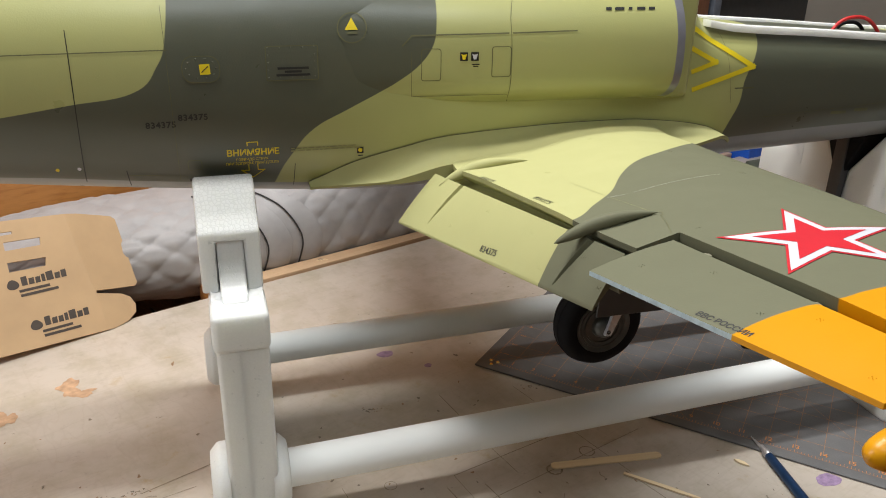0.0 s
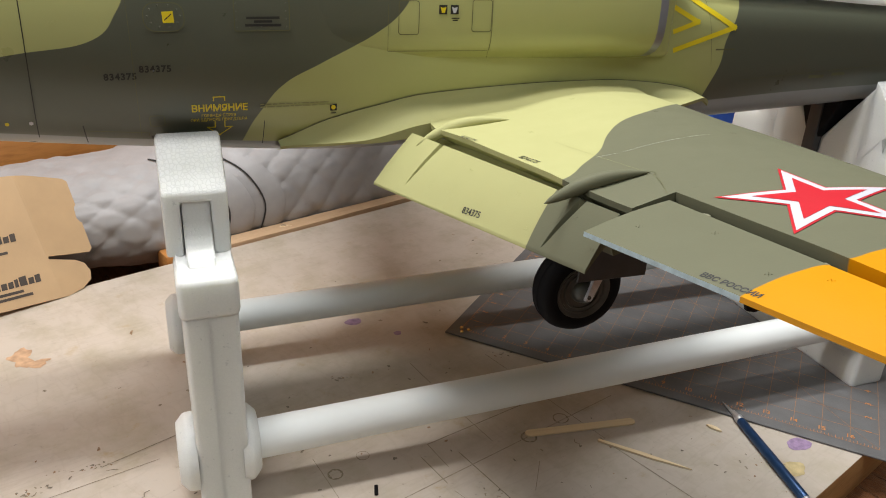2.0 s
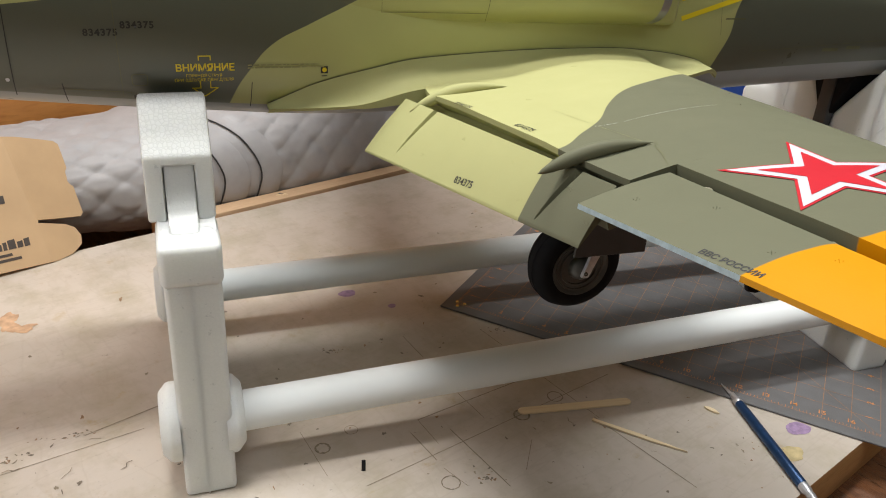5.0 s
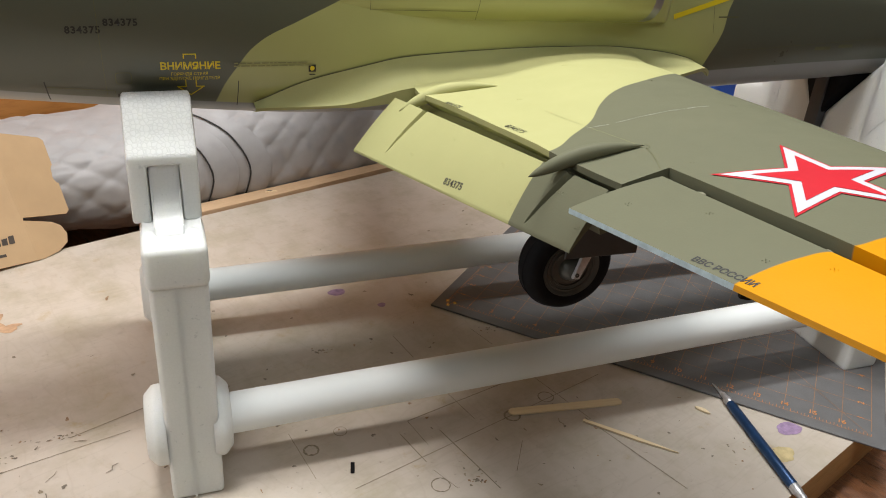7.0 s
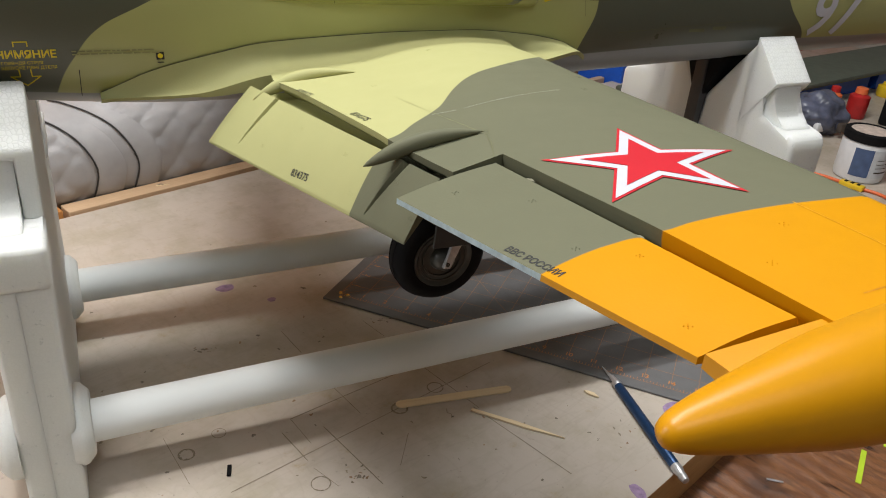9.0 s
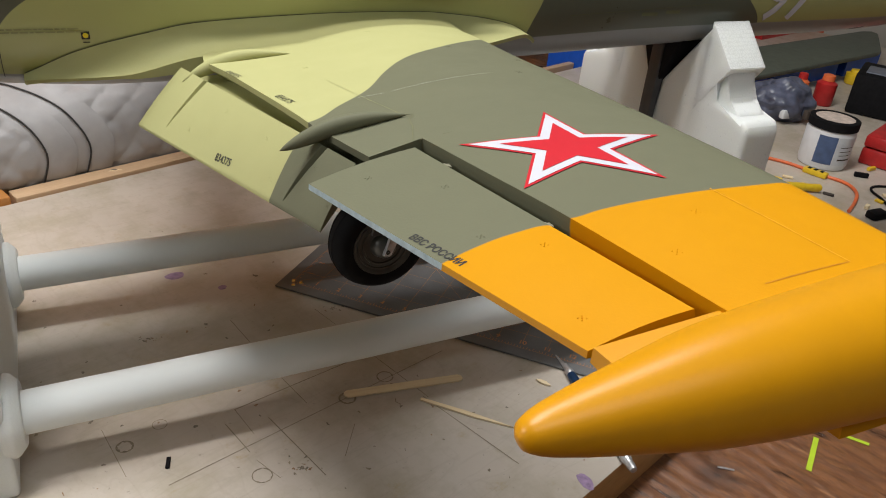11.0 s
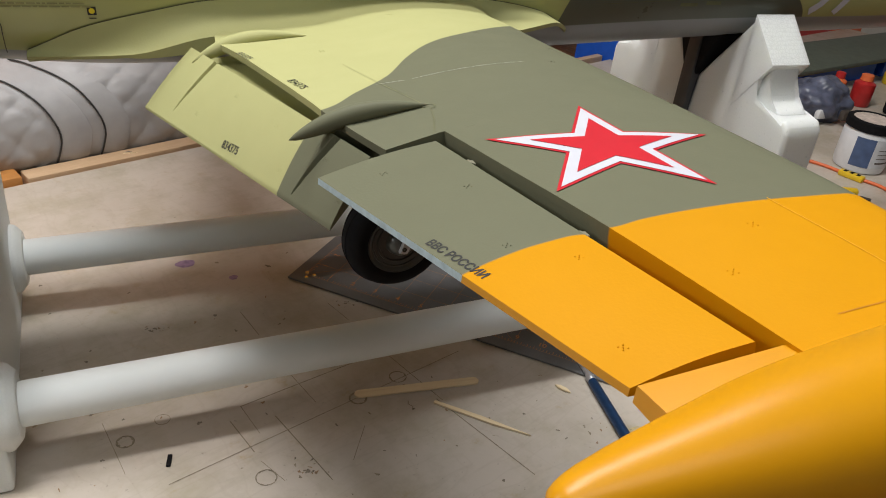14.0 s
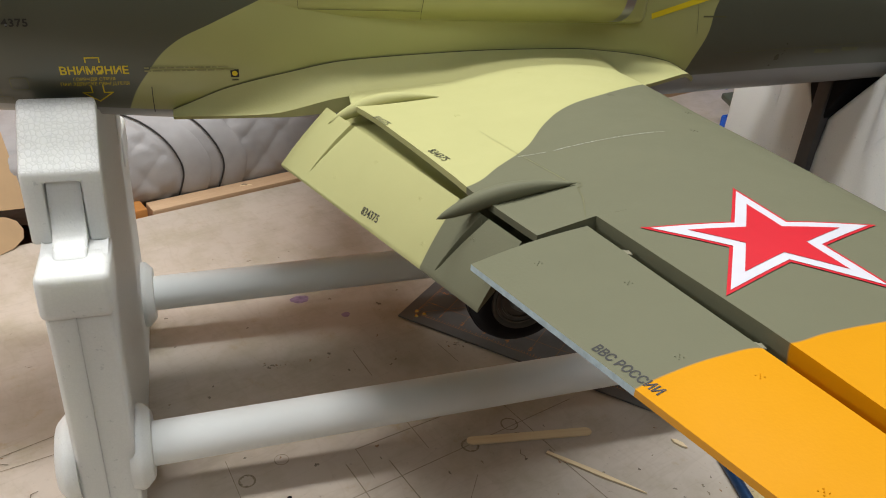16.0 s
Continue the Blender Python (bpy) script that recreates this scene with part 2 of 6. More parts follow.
def board_material():
    m, nt, p = nodes_of("worn_cream_board")
    a = noise_tex(nt, 5.0, 6.0)
    b = noise_tex(nt, 60.0, 6.0, 0.7)
    c = noise_tex(nt, 240.0, 3.0, 0.6)
    d = noise_tex(nt, 17.0, 5.0, 0.65)
    col = ramp(nt, a, ((0.3, (0.51, 0.445, 0.375)), (0.7, (0.60, 0.535, 0.46))))
    col = mix(nt, ramp(nt, d, ((0.46, (0, 0, 0)), (0.72, (0.75, 0.75, 0.75)))), col, (0.39, 0.34, 0.235))
    col = mix(nt, ramp(nt, b, ((0.60, (0, 0, 0)), (0.80, (0.45, 0.45, 0.45)))), col, (0.34, 0.27, 0.20))
    col = mix(nt, ramp(nt, c, ((0.66, (0, 0, 0)), (0.78, (0.5, 0.5, 0.5)))), col, (0.20, 0.17, 0.14))
    e = noise_tex(nt, 4.0, 3.0, 0.6, coords(nt, (1.0, 7.0, 1.0)))
    g = noise_tex(nt, 3.5, 3.0, 0.6, coords(nt, (5.0, 1.6, 1.0)))
    for f, tone in ((e, (0.27, 0.215, 0.15)), (g, (0.33, 0.25, 0.17))):
        thin = ramp(nt, f, ((0.485, (0, 0, 0)), (0.50, (0.11, 0.11, 0.11)), (0.515, (0, 0, 0))))
        col = mix(nt, thin, col, tone)
    col = mix(nt, ramp(nt, noise_tex(nt, 33.0, 5.0, 0.7), ((0.60, (0, 0, 0)), (0.74, (0.6, 0.6, 0.6)))), col, (0.42, 0.31, 0.15))
    link(nt, col, p.inputs["Base Color"])
    link(nt, ramp(nt, b, ((0.3, (0.38,) * 3), (0.7, (0.6,) * 3))), p.inputs["Roughness"])
    bump(nt, p, c, 0.15, 0.0005)
    return m


def wood_material(name, light, dark, scale=(1.5, 14.0, 14.0), rough=0.55, relief=0.3, ring=3.0):
    m, nt, p = nodes_of(name)
    vec = coords(nt, scale)
    w = noise_tex(nt, ring, 6.0, 0.6, vec)
    f = noise_tex(nt, ring * 12, 4.0, 0.6, vec)
    col = ramp(nt, w, ((0.30, dark), (0.48, light), (0.56, tuple(0.75 * a + 0.25 * b for a, b in zip(light, dark))), (0.72, light)))
    col = mix(nt, ramp(nt, f, ((0.5, (0, 0, 0)), (0.75, (0.5, 0.5, 0.5)))), col, dark)
    link(nt, col, p.inputs["Base Color"])
    p.inputs["Roughness"].default_value = rough
    bump(nt, p, f, relief, 0.0008)
    return m


def bench_material():
    m, nt, p = nodes_of("stained_bench_wood")
    vec = coords(nt, (26.0, 5.0, 26.0))
    grain = noise_tex(nt, 3.0, 6.0, 0.62, vec)
    fine = noise_tex(nt, 34.0, 4.0, 0.6, vec)
    blot = noise_tex(nt, 9.0, 5.0, 0.6)
    w = nt.nodes.new("ShaderNodeTexWave")
    w.bands_direction = "X"
    w.inputs["Scale"].default_value, w.inputs["Distortion"].default_value = 17.0, 9.0
    w.inputs["Detail"].default_value, w.inputs["Detail Scale"].default_value = 2.0, 0.6
    link(nt, coords(nt), w.inputs["Vector"])
    col = ramp(nt, grain, ((0.30, (0.020, 0.010, 0.008)), (0.46, (0.25, 0.105, 0.042)), (0.58, (0.15, 0.060, 0.026)), (0.75, (0.36, 0.165, 0.065))))
    col = mix(nt, ramp(nt, fine, ((0.5, (0, 0, 0)), (0.72, (0.6, 0.6, 0.6)))), col, (0.03, 0.014, 0.010))
    col = mix(nt, ramp(nt, blot, ((0.56, (0, 0, 0)), (0.66, (0.85, 0.85, 0.85)))), col, (0.018, 0.011, 0.010))
    link(nt, col, p.inputs["Base Color"])
    link(nt, ramp(nt, grain, ((0.3, (0.24,) * 3), (0.7, (0.45,) * 3))), p.inputs["Roughness"])
    bump(nt, p, mix(nt, 0.5, w.outputs["Color"], fine), 0.7, 0.0020)
    return m


M_BOARD = board_material()
M_PLY = wood_material("board_edge_wood", (0.50, 0.30, 0.12), (0.30, 0.15, 0.05))
M_BENCH = bench_material()
M_STRIP = wood_material("pale_wood_strip", (0.60, 0.41, 0.25), (0.46, 0.29, 0.16))
M_PINE = wood_material("knotty_pine", (0.56, 0.25, 0.07), (0.28, 0.09, 0.02), (0.8, 5, 5), 0.4, 0.1)
M_DARKWOOD = wood_material("dark_cabinet_wood", (0.23, 0.088, 0.036), (0.09, 0.032, 0.013), (12, 12, 1.2), 0.4, 0.1)
M_STICK = wood_material("birch_stick", (0.84, 0.70, 0.45), (0.74, 0.58, 0.35), (2, 40, 40), 0.6, 0.1)
M_MAT = plain("grey_cutting_mat", (0.138, 0.137, 0.138), 0.55, vary=0.12, scale=40, relief=0.2, relief_scale=1500)
M_MATINK = plain("orange_mat_ink", (0.60, 0.25, 0.08), 0.6, vary=0.15)
M_MATLINE = plain("faded_orange_mat_ink", (0.34, 0.185, 0.095), 0.6, vary=0.25, scale=120)
M_CARD = plain("brown_cardboard", (0.51, 0.345, 0.19), 0.75, vary=0.06, scale=20, relief=0.1, relief_scale=300)
M_QUILT = plain("grey_quilted_cloth", (0.365, 0.355, 0.357), 0.5, vary=0.07, scale=40, relief=0.25, relief_scale=1400)
M_PIPING = plain("black_piping", (0.03, 0.028, 0.027), 0.7)
M_WALL = plain("painted_wall", (0.62, 0.58, 0.52), 0.8, vary=0.04, scale=4)
M_CEIL = plain("white_ceiling", (0.78, 0.77, 0.74), 0.9, vary=0.03, scale=4)
M_FLOOR = plain("concrete_floor", (0.28, 0.26, 0.24), 0.8, vary=0.12, scale=6)


# ---- mesh helpers ----
def finish(name, bm, mats, parent=None, label="", smooth=True, angle=35.0):
    me = bpy.data.meshes.new(name)
    bm.normal_update()
    if smooth:
        lim = radians(angle)
        for f in bm.faces:
            f.smooth = True
        for e in bm.edges:
            e.smooth = len(e.link_faces) == 2 and e.calc_face_angle(0.0) < lim
    bm.to_mesh(me)
    bm.free()
    even = smooth and (mats is M_FOAM or (isinstance(mats, list) and mats[0] is M_FOAM))
    for m in (mats if isinstance(mats, (list, tuple)) else [mats]):
        me.materials.append(m)
    ob = new(name, me)
    if parent is not None:
        ob.parent = parent
    if label:
        ob["label"] = label
    if even:
        ob.modifiers.new("even_normals", "WEIGHTED_NORMAL").keep_sharp = True
    return ob


def part(name, bm, material, parent, label="", smooth=True, angle=35.0):
    return finish(name, bm, material, parent, label, smooth, angle)


def thing(name, label, category, group="", at=None):
    e = new(name)
    e.empty_display_size = 0.02
    if at is not None:
        e.matrix_world = at
    return tagged(e, label, category, group)


def box(bm, x0, x1, y0, y1, z0, z1, bevel=0.0, seg=2, m=None):
    r = bmesh.ops.create_cube(bm, size=1.0)
    vs = r["verts"]
    for v in vs:
        v.co = Vector(((x0 + x1) / 2 + v.co.x * (x1 - x0), (y0 + y1) / 2 + v.co.y * (y1 - y0), (z0 + z1) / 2 + v.co.z * (z1 - z0)))
    if bevel:
        es = list({e for v in vs for e in v.link_edges})
        out = bmesh.ops.bevel(bm, geom=es, offset=bevel, segments=seg, affect="EDGES", profile=0.5)
        vs = list({v for f in out["faces"] for v in f.verts} | {v for v in vs if v.is_valid})
    if m is not None:
        bmesh.ops.transform(bm, matrix=m, verts=[v for v in vs if v.is_valid])
    return vs


def prism(bm, pts, z0, z1, bevel=0.0, seg=2, m=None):
    """A polygon in x, y drawn up from z0 to z1."""
    lo = [bm.verts.new((x, y, z0)) for x, y in pts]
    hi = [bm.verts.new((x, y, z1)) for x, y in pts]
    n = len(pts)
    fs = [bm.faces.new(lo[::-1]), bm.faces.new(hi)]
    fs += [bm.faces.new((lo[i], lo[(i + 1) % n], hi[(i + 1) % n], hi[i])) for i in range(n)]
    vs = lo + hi
    if bevel:
        es = list({e for f in fs for e in f.edges})
        out = bmesh.ops.bevel(bm, geom=es, offset=bevel, segments=seg, affect="EDGES", profile=0.5, clamp_overlap=True)
        vs = list({v for f in out["faces"] for v in f.verts} | {v for v in vs if v.is_valid})
    bmesh.ops.recalc_face_normals(bm, faces=bm.faces[:])
    if m is not None:
        bmesh.ops.transform(bm, matrix=m, verts=[v for v in vs if v.is_valid])
    return vs


def loft(bm, rings, closed=True, caps=True):
    rows = [[bm.verts.new(p) for p in r] for r in rings]
    n = len(rows[0])
    for a, b in zip(rows, rows[1:]):
        for i in range(n if closed else n - 1):
            j = (i + 1) % n
            bm.faces.new((a[i], a[j], b[j], b[i]))
    if caps and closed:
        bm.faces.new(rows[0][::-1])
        bm.faces.new(rows[-1])
    bmesh.ops.recalc_face_normals(bm, faces=bm.faces[:])
    return rows


def lathe(bm, prof, seg=32, axis="X", at=(0, 0, 0), caps=True):
    """Turns (along, radius) points round an axis through at."""
    rings = []
    for a, r in prof:
        ring = []
        for k in range(seg):
            t = 2 * math.pi * k / seg
            c, s = r * math.cos(t), r * math.sin(t)
            p = {"X": (a, c, s), "Y": (c, a, s), "Z": (c, s, a)}[axis]
            ring.append((p[0] + at[0], p[1] + at[1], p[2] + at[2]))
        rings.append(ring)
    loft(bm, rings, caps=caps)


def wire(name, pts, radius, material, parent=None, label=""):
    cu = bpy.data.curves.new(name, "CURVE")
    cu.dimensions, cu.bevel_depth, cu.bevel_resolution, cu.use_fill_caps = "3D", radius, 3, True
    sp = cu.splines.new("NURBS")
    sp.points.add(len(pts) - 1)
    for q, p in zip(sp.points, pts):
        q.co = (*p, 1)
    sp.use_endpoint_u, sp.order_u = True, min(4, len(pts))
    tmp = bpy.data.objects.new("tmp", cu)
    scene.collection.objects.link(tmp)
    me = bpy.data.meshes.new_from_object(tmp.evaluated_get(bpy.context.evaluated_depsgraph_get()))
    bpy.data.objects.remove(tmp)
    me.name = name
    me.materials.clear()
    me.materials.append(material)
    for f in me.polygons:
        f.use_smooth = True
    ob = new(name, me)
    if parent is not None:
        ob.parent = parent
    if label:
        ob["label"] = label
    return ob


def lerp_table(x, table):
    """A smooth curve through the rows of a table."""
    if x <= table[0][0]:
        return list(table[0][1:])
    if x >= table[-1][0]:
        return list(table[-1][1:])
    i = max(k for k in range(len(table) - 1) if table[k][0] <= x)
    h = table[i + 1][0] - table[i][0]
    t = (x - table[i][0]) / h
    out = []
    for c in range(1, len(table[0])):
        d = [(table[k + 1][c] - table[k][c]) / (table[k + 1][0] - table[k][0]) for k in range(len(table) - 1)]

        def slope(k):
            if k == 0 or k == len(table) - 1:
                return d[min(k, len(d) - 1)]
            a, b = d[k - 1], d[k]
            return 0.0 if a * b <= 0 else 2 * a * b / (a + b)

        p, q, m, n = table[i][c], table[i + 1][c], slope(i) * h, slope(i + 1) * h
        out.append((2 * t ** 3 - 3 * t * t + 1) * p + (t ** 3 - 2 * t * t + t) * m + (3 * t * t - 2 * t ** 3) * q + (t ** 3 - t * t) * n)
    return out


# ---- room ----
def slab(name, x0, x1, y0, y1, z0, z1, mat, label, category):
    bm = bmesh.new()
    box(bm, x0, x1, y0, y1, z0, z1)
    return tagged(finish(name, bm, mat, smooth=False), label, category, kind="structure")


slab("floor", -2.0, 2.9, -2.0, 2.4, -1.0, -0.92, M_FLOOR, "grey concrete workshop floor", "floor")
slab("ceiling", -2.0, 2.9, -2.0, 2.4, 1.60, 1.68, M_CEIL, "white painted workshop ceiling", "ceiling")
slab("wall_west", -2.1, -2.0, -2.0, 2.4, -1.0, 1.68, M_WALL, "plain painted workshop wall", "wall")
slab("wall_east", 2.9, 3.0, -2.0, 2.4, -1.0, 1.68, M_WALL, "plain painted workshop wall", "wall")
slab("wall_south", -2.0, 2.9, -2.1, -2.0, -1.0, 1.68, M_WALL, "plain painted workshop wall", "wall")
slab("wall_north", -2.0, 2.9, 2.4, 2.5, -1.0, 1.68, M_WALL, "plain painted workshop wall", "wall")

# ---- bench and board ----
BOARD = pose(0.454, 0.372, 0, 0, 0, 20.3)      # a point of its front edge; x along that edge
bm = bmesh.new()
box(bm, -1.5, 2.0, -0.75, 1.25, -0.085, -0.045, 0.004)
workbench = tagged(finish("workbench", bm, M_BENCH), "dark stained wooden workbench top with deep grooves", "workbench")
workbench.matrix_world = BOARD
for u in (-1.4, 1.9):
    for v in (-0.65, 1.15):
        bm = bmesh.new()
        box(bm, u - 0.045, u + 0.045, v - 0.045, v + 0.045, -0.92, -0.085, 0.003)
        part("leg", bm, M_BENCH, workbench)
bm = bmesh.new()
box(bm, -1.3, 1.98, 0.0, 0.735, -0.045, 0.0, 0.0015)
board = finish("work_board", bm, [M_BOARD, M_PLY])
for f in board.data.polygons:
    f.material_index = 0 if f.normal.z > 0.8 else 1
board.matrix_world = BOARD
tagged(board, "worn cream work board with cut marks and paint spots", "work board")

# ---- cutting mat ----
INCH = 0.0254
MAT = pose(0.302, 0.729, 0.0, 0, 0, -45.8)
mat = thing("cutting_mat", "grey self-healing cutting mat with orange inch grid", "cutting mat", at=MAT)
bm = bmesh.new()
box(bm, -0.013, 17.5 * INCH, -0.013, 23.5 * INCH, 0.0005, 0.0028, 0.0006, 1)
part("sheet", bm, M_MAT, mat, "dark grey vinyl sheet")


def strokes(segments, width, z):
    bm = bmesh.new()
    for (ax, ay), (bx, by) in segments:
        d = Vector((bx - ax, by - ay)).normalized()
        n = Vector((-d.y, d.x)) * width / 2
        bm.faces.new([bm.verts.new((px + k * n.x, py + k * n.y, z)) for px, py, k in ((ax, ay, -1), (bx, by, -1), (bx, by, 1), (ax, ay, 1))])
    return bm


W_IN, H_IN = 17, 23
lines = [((k * INCH, 0.3 * INCH if k else 0), (k * INCH, H_IN * INCH)) for k in range(W_IN + 1)]
lines += [((0, k * INCH), (W_IN * INCH, k * INCH)) for k in range(H_IN + 1)]
for seg in lines:
    part("grid_line", strokes([seg], 0.0006, 0.00300), M_MATLINE, mat, "thin orange inch line")
diag = [((k * INCH, 0), (W_IN * INCH, (W_IN - k) * INCH)) for k in (0, 8)] + [((k * INCH, 0), (0, k * INCH)) for k in (9, 17)]
for seg in diag:
    part("diagonal_line", strokes([seg], 0.0005, 0.00306), M_MATLINE, mat)
ticks = [((k * INCH / 8, 0), (k * INCH / 8, (0.10 if k % 2 else 0.16) * INCH)) for k in range(W_IN * 8 + 1)]
ticks += [((0, k * INCH / 8), ((0.10 if k % 2 else 0.16) * INCH, k * INCH / 8)) for k in range(H_IN * 8 + 1)]
part("ruler_ticks", strokes(ticks, 0.0004, 0.00312), M_MATINK, mat)


def text_mesh(name, body, size, extrude=0.0, shear=0.0, bold=0.0, align="CENTER", space=1.0):
    cu = bpy.data.curves.new(name, "FONT")
    cu.body, cu.size, cu.align_x, cu.align_y, cu.extrude, cu.shear, cu.offset = body, size, align, "CENTER", extrude, shear, bold
    cu.resolution_u, cu.space_character = 3, space
    tmp = bpy.data.objects.new("tmp", cu)
    scene.collection.objects.link(tmp)
    me = bpy.data.meshes.new_from_object(tmp.evaluated_get(bpy.context.evaluated_depsgraph_get()))
    bpy.data.objects.remove(tmp)
    me.name = name
    return me


def lettering(name, body, size, m, material, parent, label="", bold=0.0, shear=0.0, align="CENTER"):
    me = text_mesh(name, body, size, 0.0, shear, bold, align)
    me.transform(m)
    me.materials.clear()
    me.materials.append(material)
    ob = new(name, me)
    ob.parent = parent
    if label:
        ob["label"] = label
    return ob


for k in range(1, W_IN):
    lettering("number", str(k), 0.0085, pose(k * INCH, 0.36 * INCH, 0.00318), M_MATINK, mat, bold=0.0001)
for k in range(1, H_IN):
    lettering("number", str(k), 0.0085, pose(0.36 * INCH, k * INCH, 0.00318, 0, 0, -90), M_MATINK, mat, bold=0.0001)
    if k < 12:
        lettering("number", str(k), 0.0085, pose((W_IN - 0.36) * INCH, k * INCH, 0.00318, 0, 0, 90), M_MATINK, mat, bold=0.0001)

# ---- foam stands and tubes ----
FY = 0.6385
TUBE_Y, TUBE_R = (0.535, 0.740), 0.0160
TUBE_Z = ((0.0535, 0.0510), (0.0680, 0.0620))     # tail end, nose end


def foam_stand(name, x0, x1, dz, q, cradle, label):
    st = thing(name, label, "model stand", "foam model stand")
    d = -0.007 if q == 0 else 0.0
    base = [(0.508, 0.0), (0.508, 0.212 + q + d), (0.513, 0.221 + q + d), (0.556, 0.224 + q + d), (0.556, 0.262 + dz), (0.579, 0.294 + dz)]
    half = base + cradle
    prof = half + [(2 * FY - y, z) for y, z in reversed(half)]
    bm = bmesh.new()
    turn = Matrix(((0, 0, 1, 0), (1, 0, 0, 0), (0, 1, 0, 0), (0, 0, 0, 1)))
    prism(bm, prof, x0 + (0.0035 if q == 0 else 0.0002), x1 + 0.0003, 0.0035 + 0.15 * q, 3, turn)
    part("plate", bm, M_FOAM, st, "white moulded foam end plate")
    top = 0.221 + q + d
    for y0, y1 in ((0.5055, 0.556), (2 * FY - 0.556, 2 * FY - 0.5055)) if q == 0 else ():
        bm = bmesh.new()
        box(bm, x0 + 0.0015, x1 + 0.0018, y0, y1, top - 0.030, top + 0.0015, 0.005, 3)
        part("shoulder", bm, M_FOAM, st, "rounded foam shoulder of the plate")
    for side in (0, 1):
        mir = Matrix.Identity(4) if side == 0 else Matrix.Translation((0, 2 * FY, 0)) @ Matrix.Diagonal((1, -1, 1, 1))
        # head: an arch seen from the front, with its top cut on the slant
        h = x1 - x0 + (0.0035 if q == 0 else 0.0008)
        xa = x0 - (0.002 if q == 0 else 0.0)
        foot = 0.2155 if q == 0 else 0.226
        arch = [(0, foot), (0.27 * h, foot), (0.27 * h, 0.256 + dz), (0.73 * h, 0.256 + dz), (0.73 * h, foot), (h, foot), (h, 0.30 + dz), (0, 0.30 + dz)]
        bm = bmesh.new()
        stand_up = Matrix(((1, 0, 0, xa), (0, 0, -1, 0), (0, 1, 0, 0), (0, 0, 0, 1)))
        prism(bm, arch, -0.579, -0.545, 0.0, 2, stand_up)
        cut = bmesh.ops.bisect_plane(bm, geom=bm.verts[:] + bm.edges[:] + bm.faces[:], plane_co=(0, 0.545, 0.263 + dz), plane_no=(0, -0.713, 0.701), clear_outer=True)
        bmesh.ops.edgeloop_fill(bm, edges=[e for e in bm.edges if e.is_boundary])
        if q:
            bmesh.ops.bisect_plane(bm, geom=bm.verts[:] + bm.edges[:] + bm.faces[:], plane_co=(0, 0.545, 0.262 + dz), plane_no=(0, -0.815, -0.579), clear_outer=True)
            bmesh.ops.holes_fill(bm, edges=[e for e in bm.edges if e.is_boundary])
        bmesh.ops.bevel(bm, geom=bm.edges[:], offset=0.0022, segments=2, affect="EDGES", profile=0.5, clamp_overlap=True)
        bmesh.ops.transform(bm, matrix=mir, verts=bm.verts[:])
        bmesh.ops.recalc_face_normals(bm, faces=bm.faces[:])
        head = part("prong_head", bm, [M_FOAM, M_FOAM_CUT], st)
        for f in head.data.polygons:
            f.material_index = 1 if f.normal.z > 0.5 else 0
        e = q + d
        neck = [(0.522, 0.214 + e), (0.524, 0.222 + e), (0.532, 0.226 + e), (0.542, 0.230 + e), (0.5455, 0.236 + e), (0.5475, 0.246 + e), (0.548, 0.262 + q), (0.57, 0.262 + q), (0.57, 0.214 + e)]
        xm = (x0 + x1) / 2
        bm = bmesh.new()
        prism(bm, neck, xm - 0.0095 - q * 0.5, xm + 0.0095 + q * 0.5, 0.0022 + 0.15 * q, 3, mir @ turn)
        bmesh.ops.recalc_face_normals(bm, faces=bm.faces[:])
        part("neck", bm, M_FOAM, st)
        for a, s in ((x0, -1), (x1, 1)):
            bm = bmesh.new()
            ty = TUBE_Y[side]
            lathe(bm, [(a - s * 0.004, 0.0305), (a + s * 0.002, 0.0305), (a + s * 0.0045, 0.0297), (a + s * 0.0092, 0.0245), (a + s * 0.0100, 0.0232), (a + s * 0.0101, 0.012)], 40, "X", (0, ty, TUBE_Z[0 if q == 0 else 1][side]))
            part("collar", bm, M_FOAM, st)
    if q:
        return st
    bm = bmesh.new()
    box(bm, (x0 + x1) / 2 - 0.0007, (x0 + x1) / 2 + 0.0007, 0.5068, 0.512, 0.002, 0.212 + q + d)
    part("mould_seam", bm, M_FOAM, st)
    return st


foam_stand("model_stand", 0.0, 0.041, 0.0, 0.0, [(0.602, 0.276), (0.618, 0.269)], "white foam stand holding the tail of the model")
foam_stand("model_stand", 0.657, 0.700, 0.0115, 0.014, [(0.632, 0.238), (0.629, 0.165)], "white foam stand holding the nose of the model")
for ty, tz, tn in zip(TUBE_Y, *TUBE_Z):
    bm = bmesh.new()
    lathe(bm, [(0.030, 0.0125), (0.030, TUBE_R), (0.35, TUBE_R), (0.672, TUBE_R), (0.672, 0.0125)], 48, "X", (0, ty, tz))
    for v in bm.verts:
        v.co.z += (tn - tz) * (v.co.x - 0.04) / 0.61
    tagged(finish("plastic_tube", bm, M_TUBE, smooth=True), "round white plastic tube joining the two foam stands", "tube", "tubes of the stand")

# ---- the model aircraft ----
plane = thing("model_aircraft", "camouflaged radio-controlled jet trainer model with orange tip tank", "model aircraft")
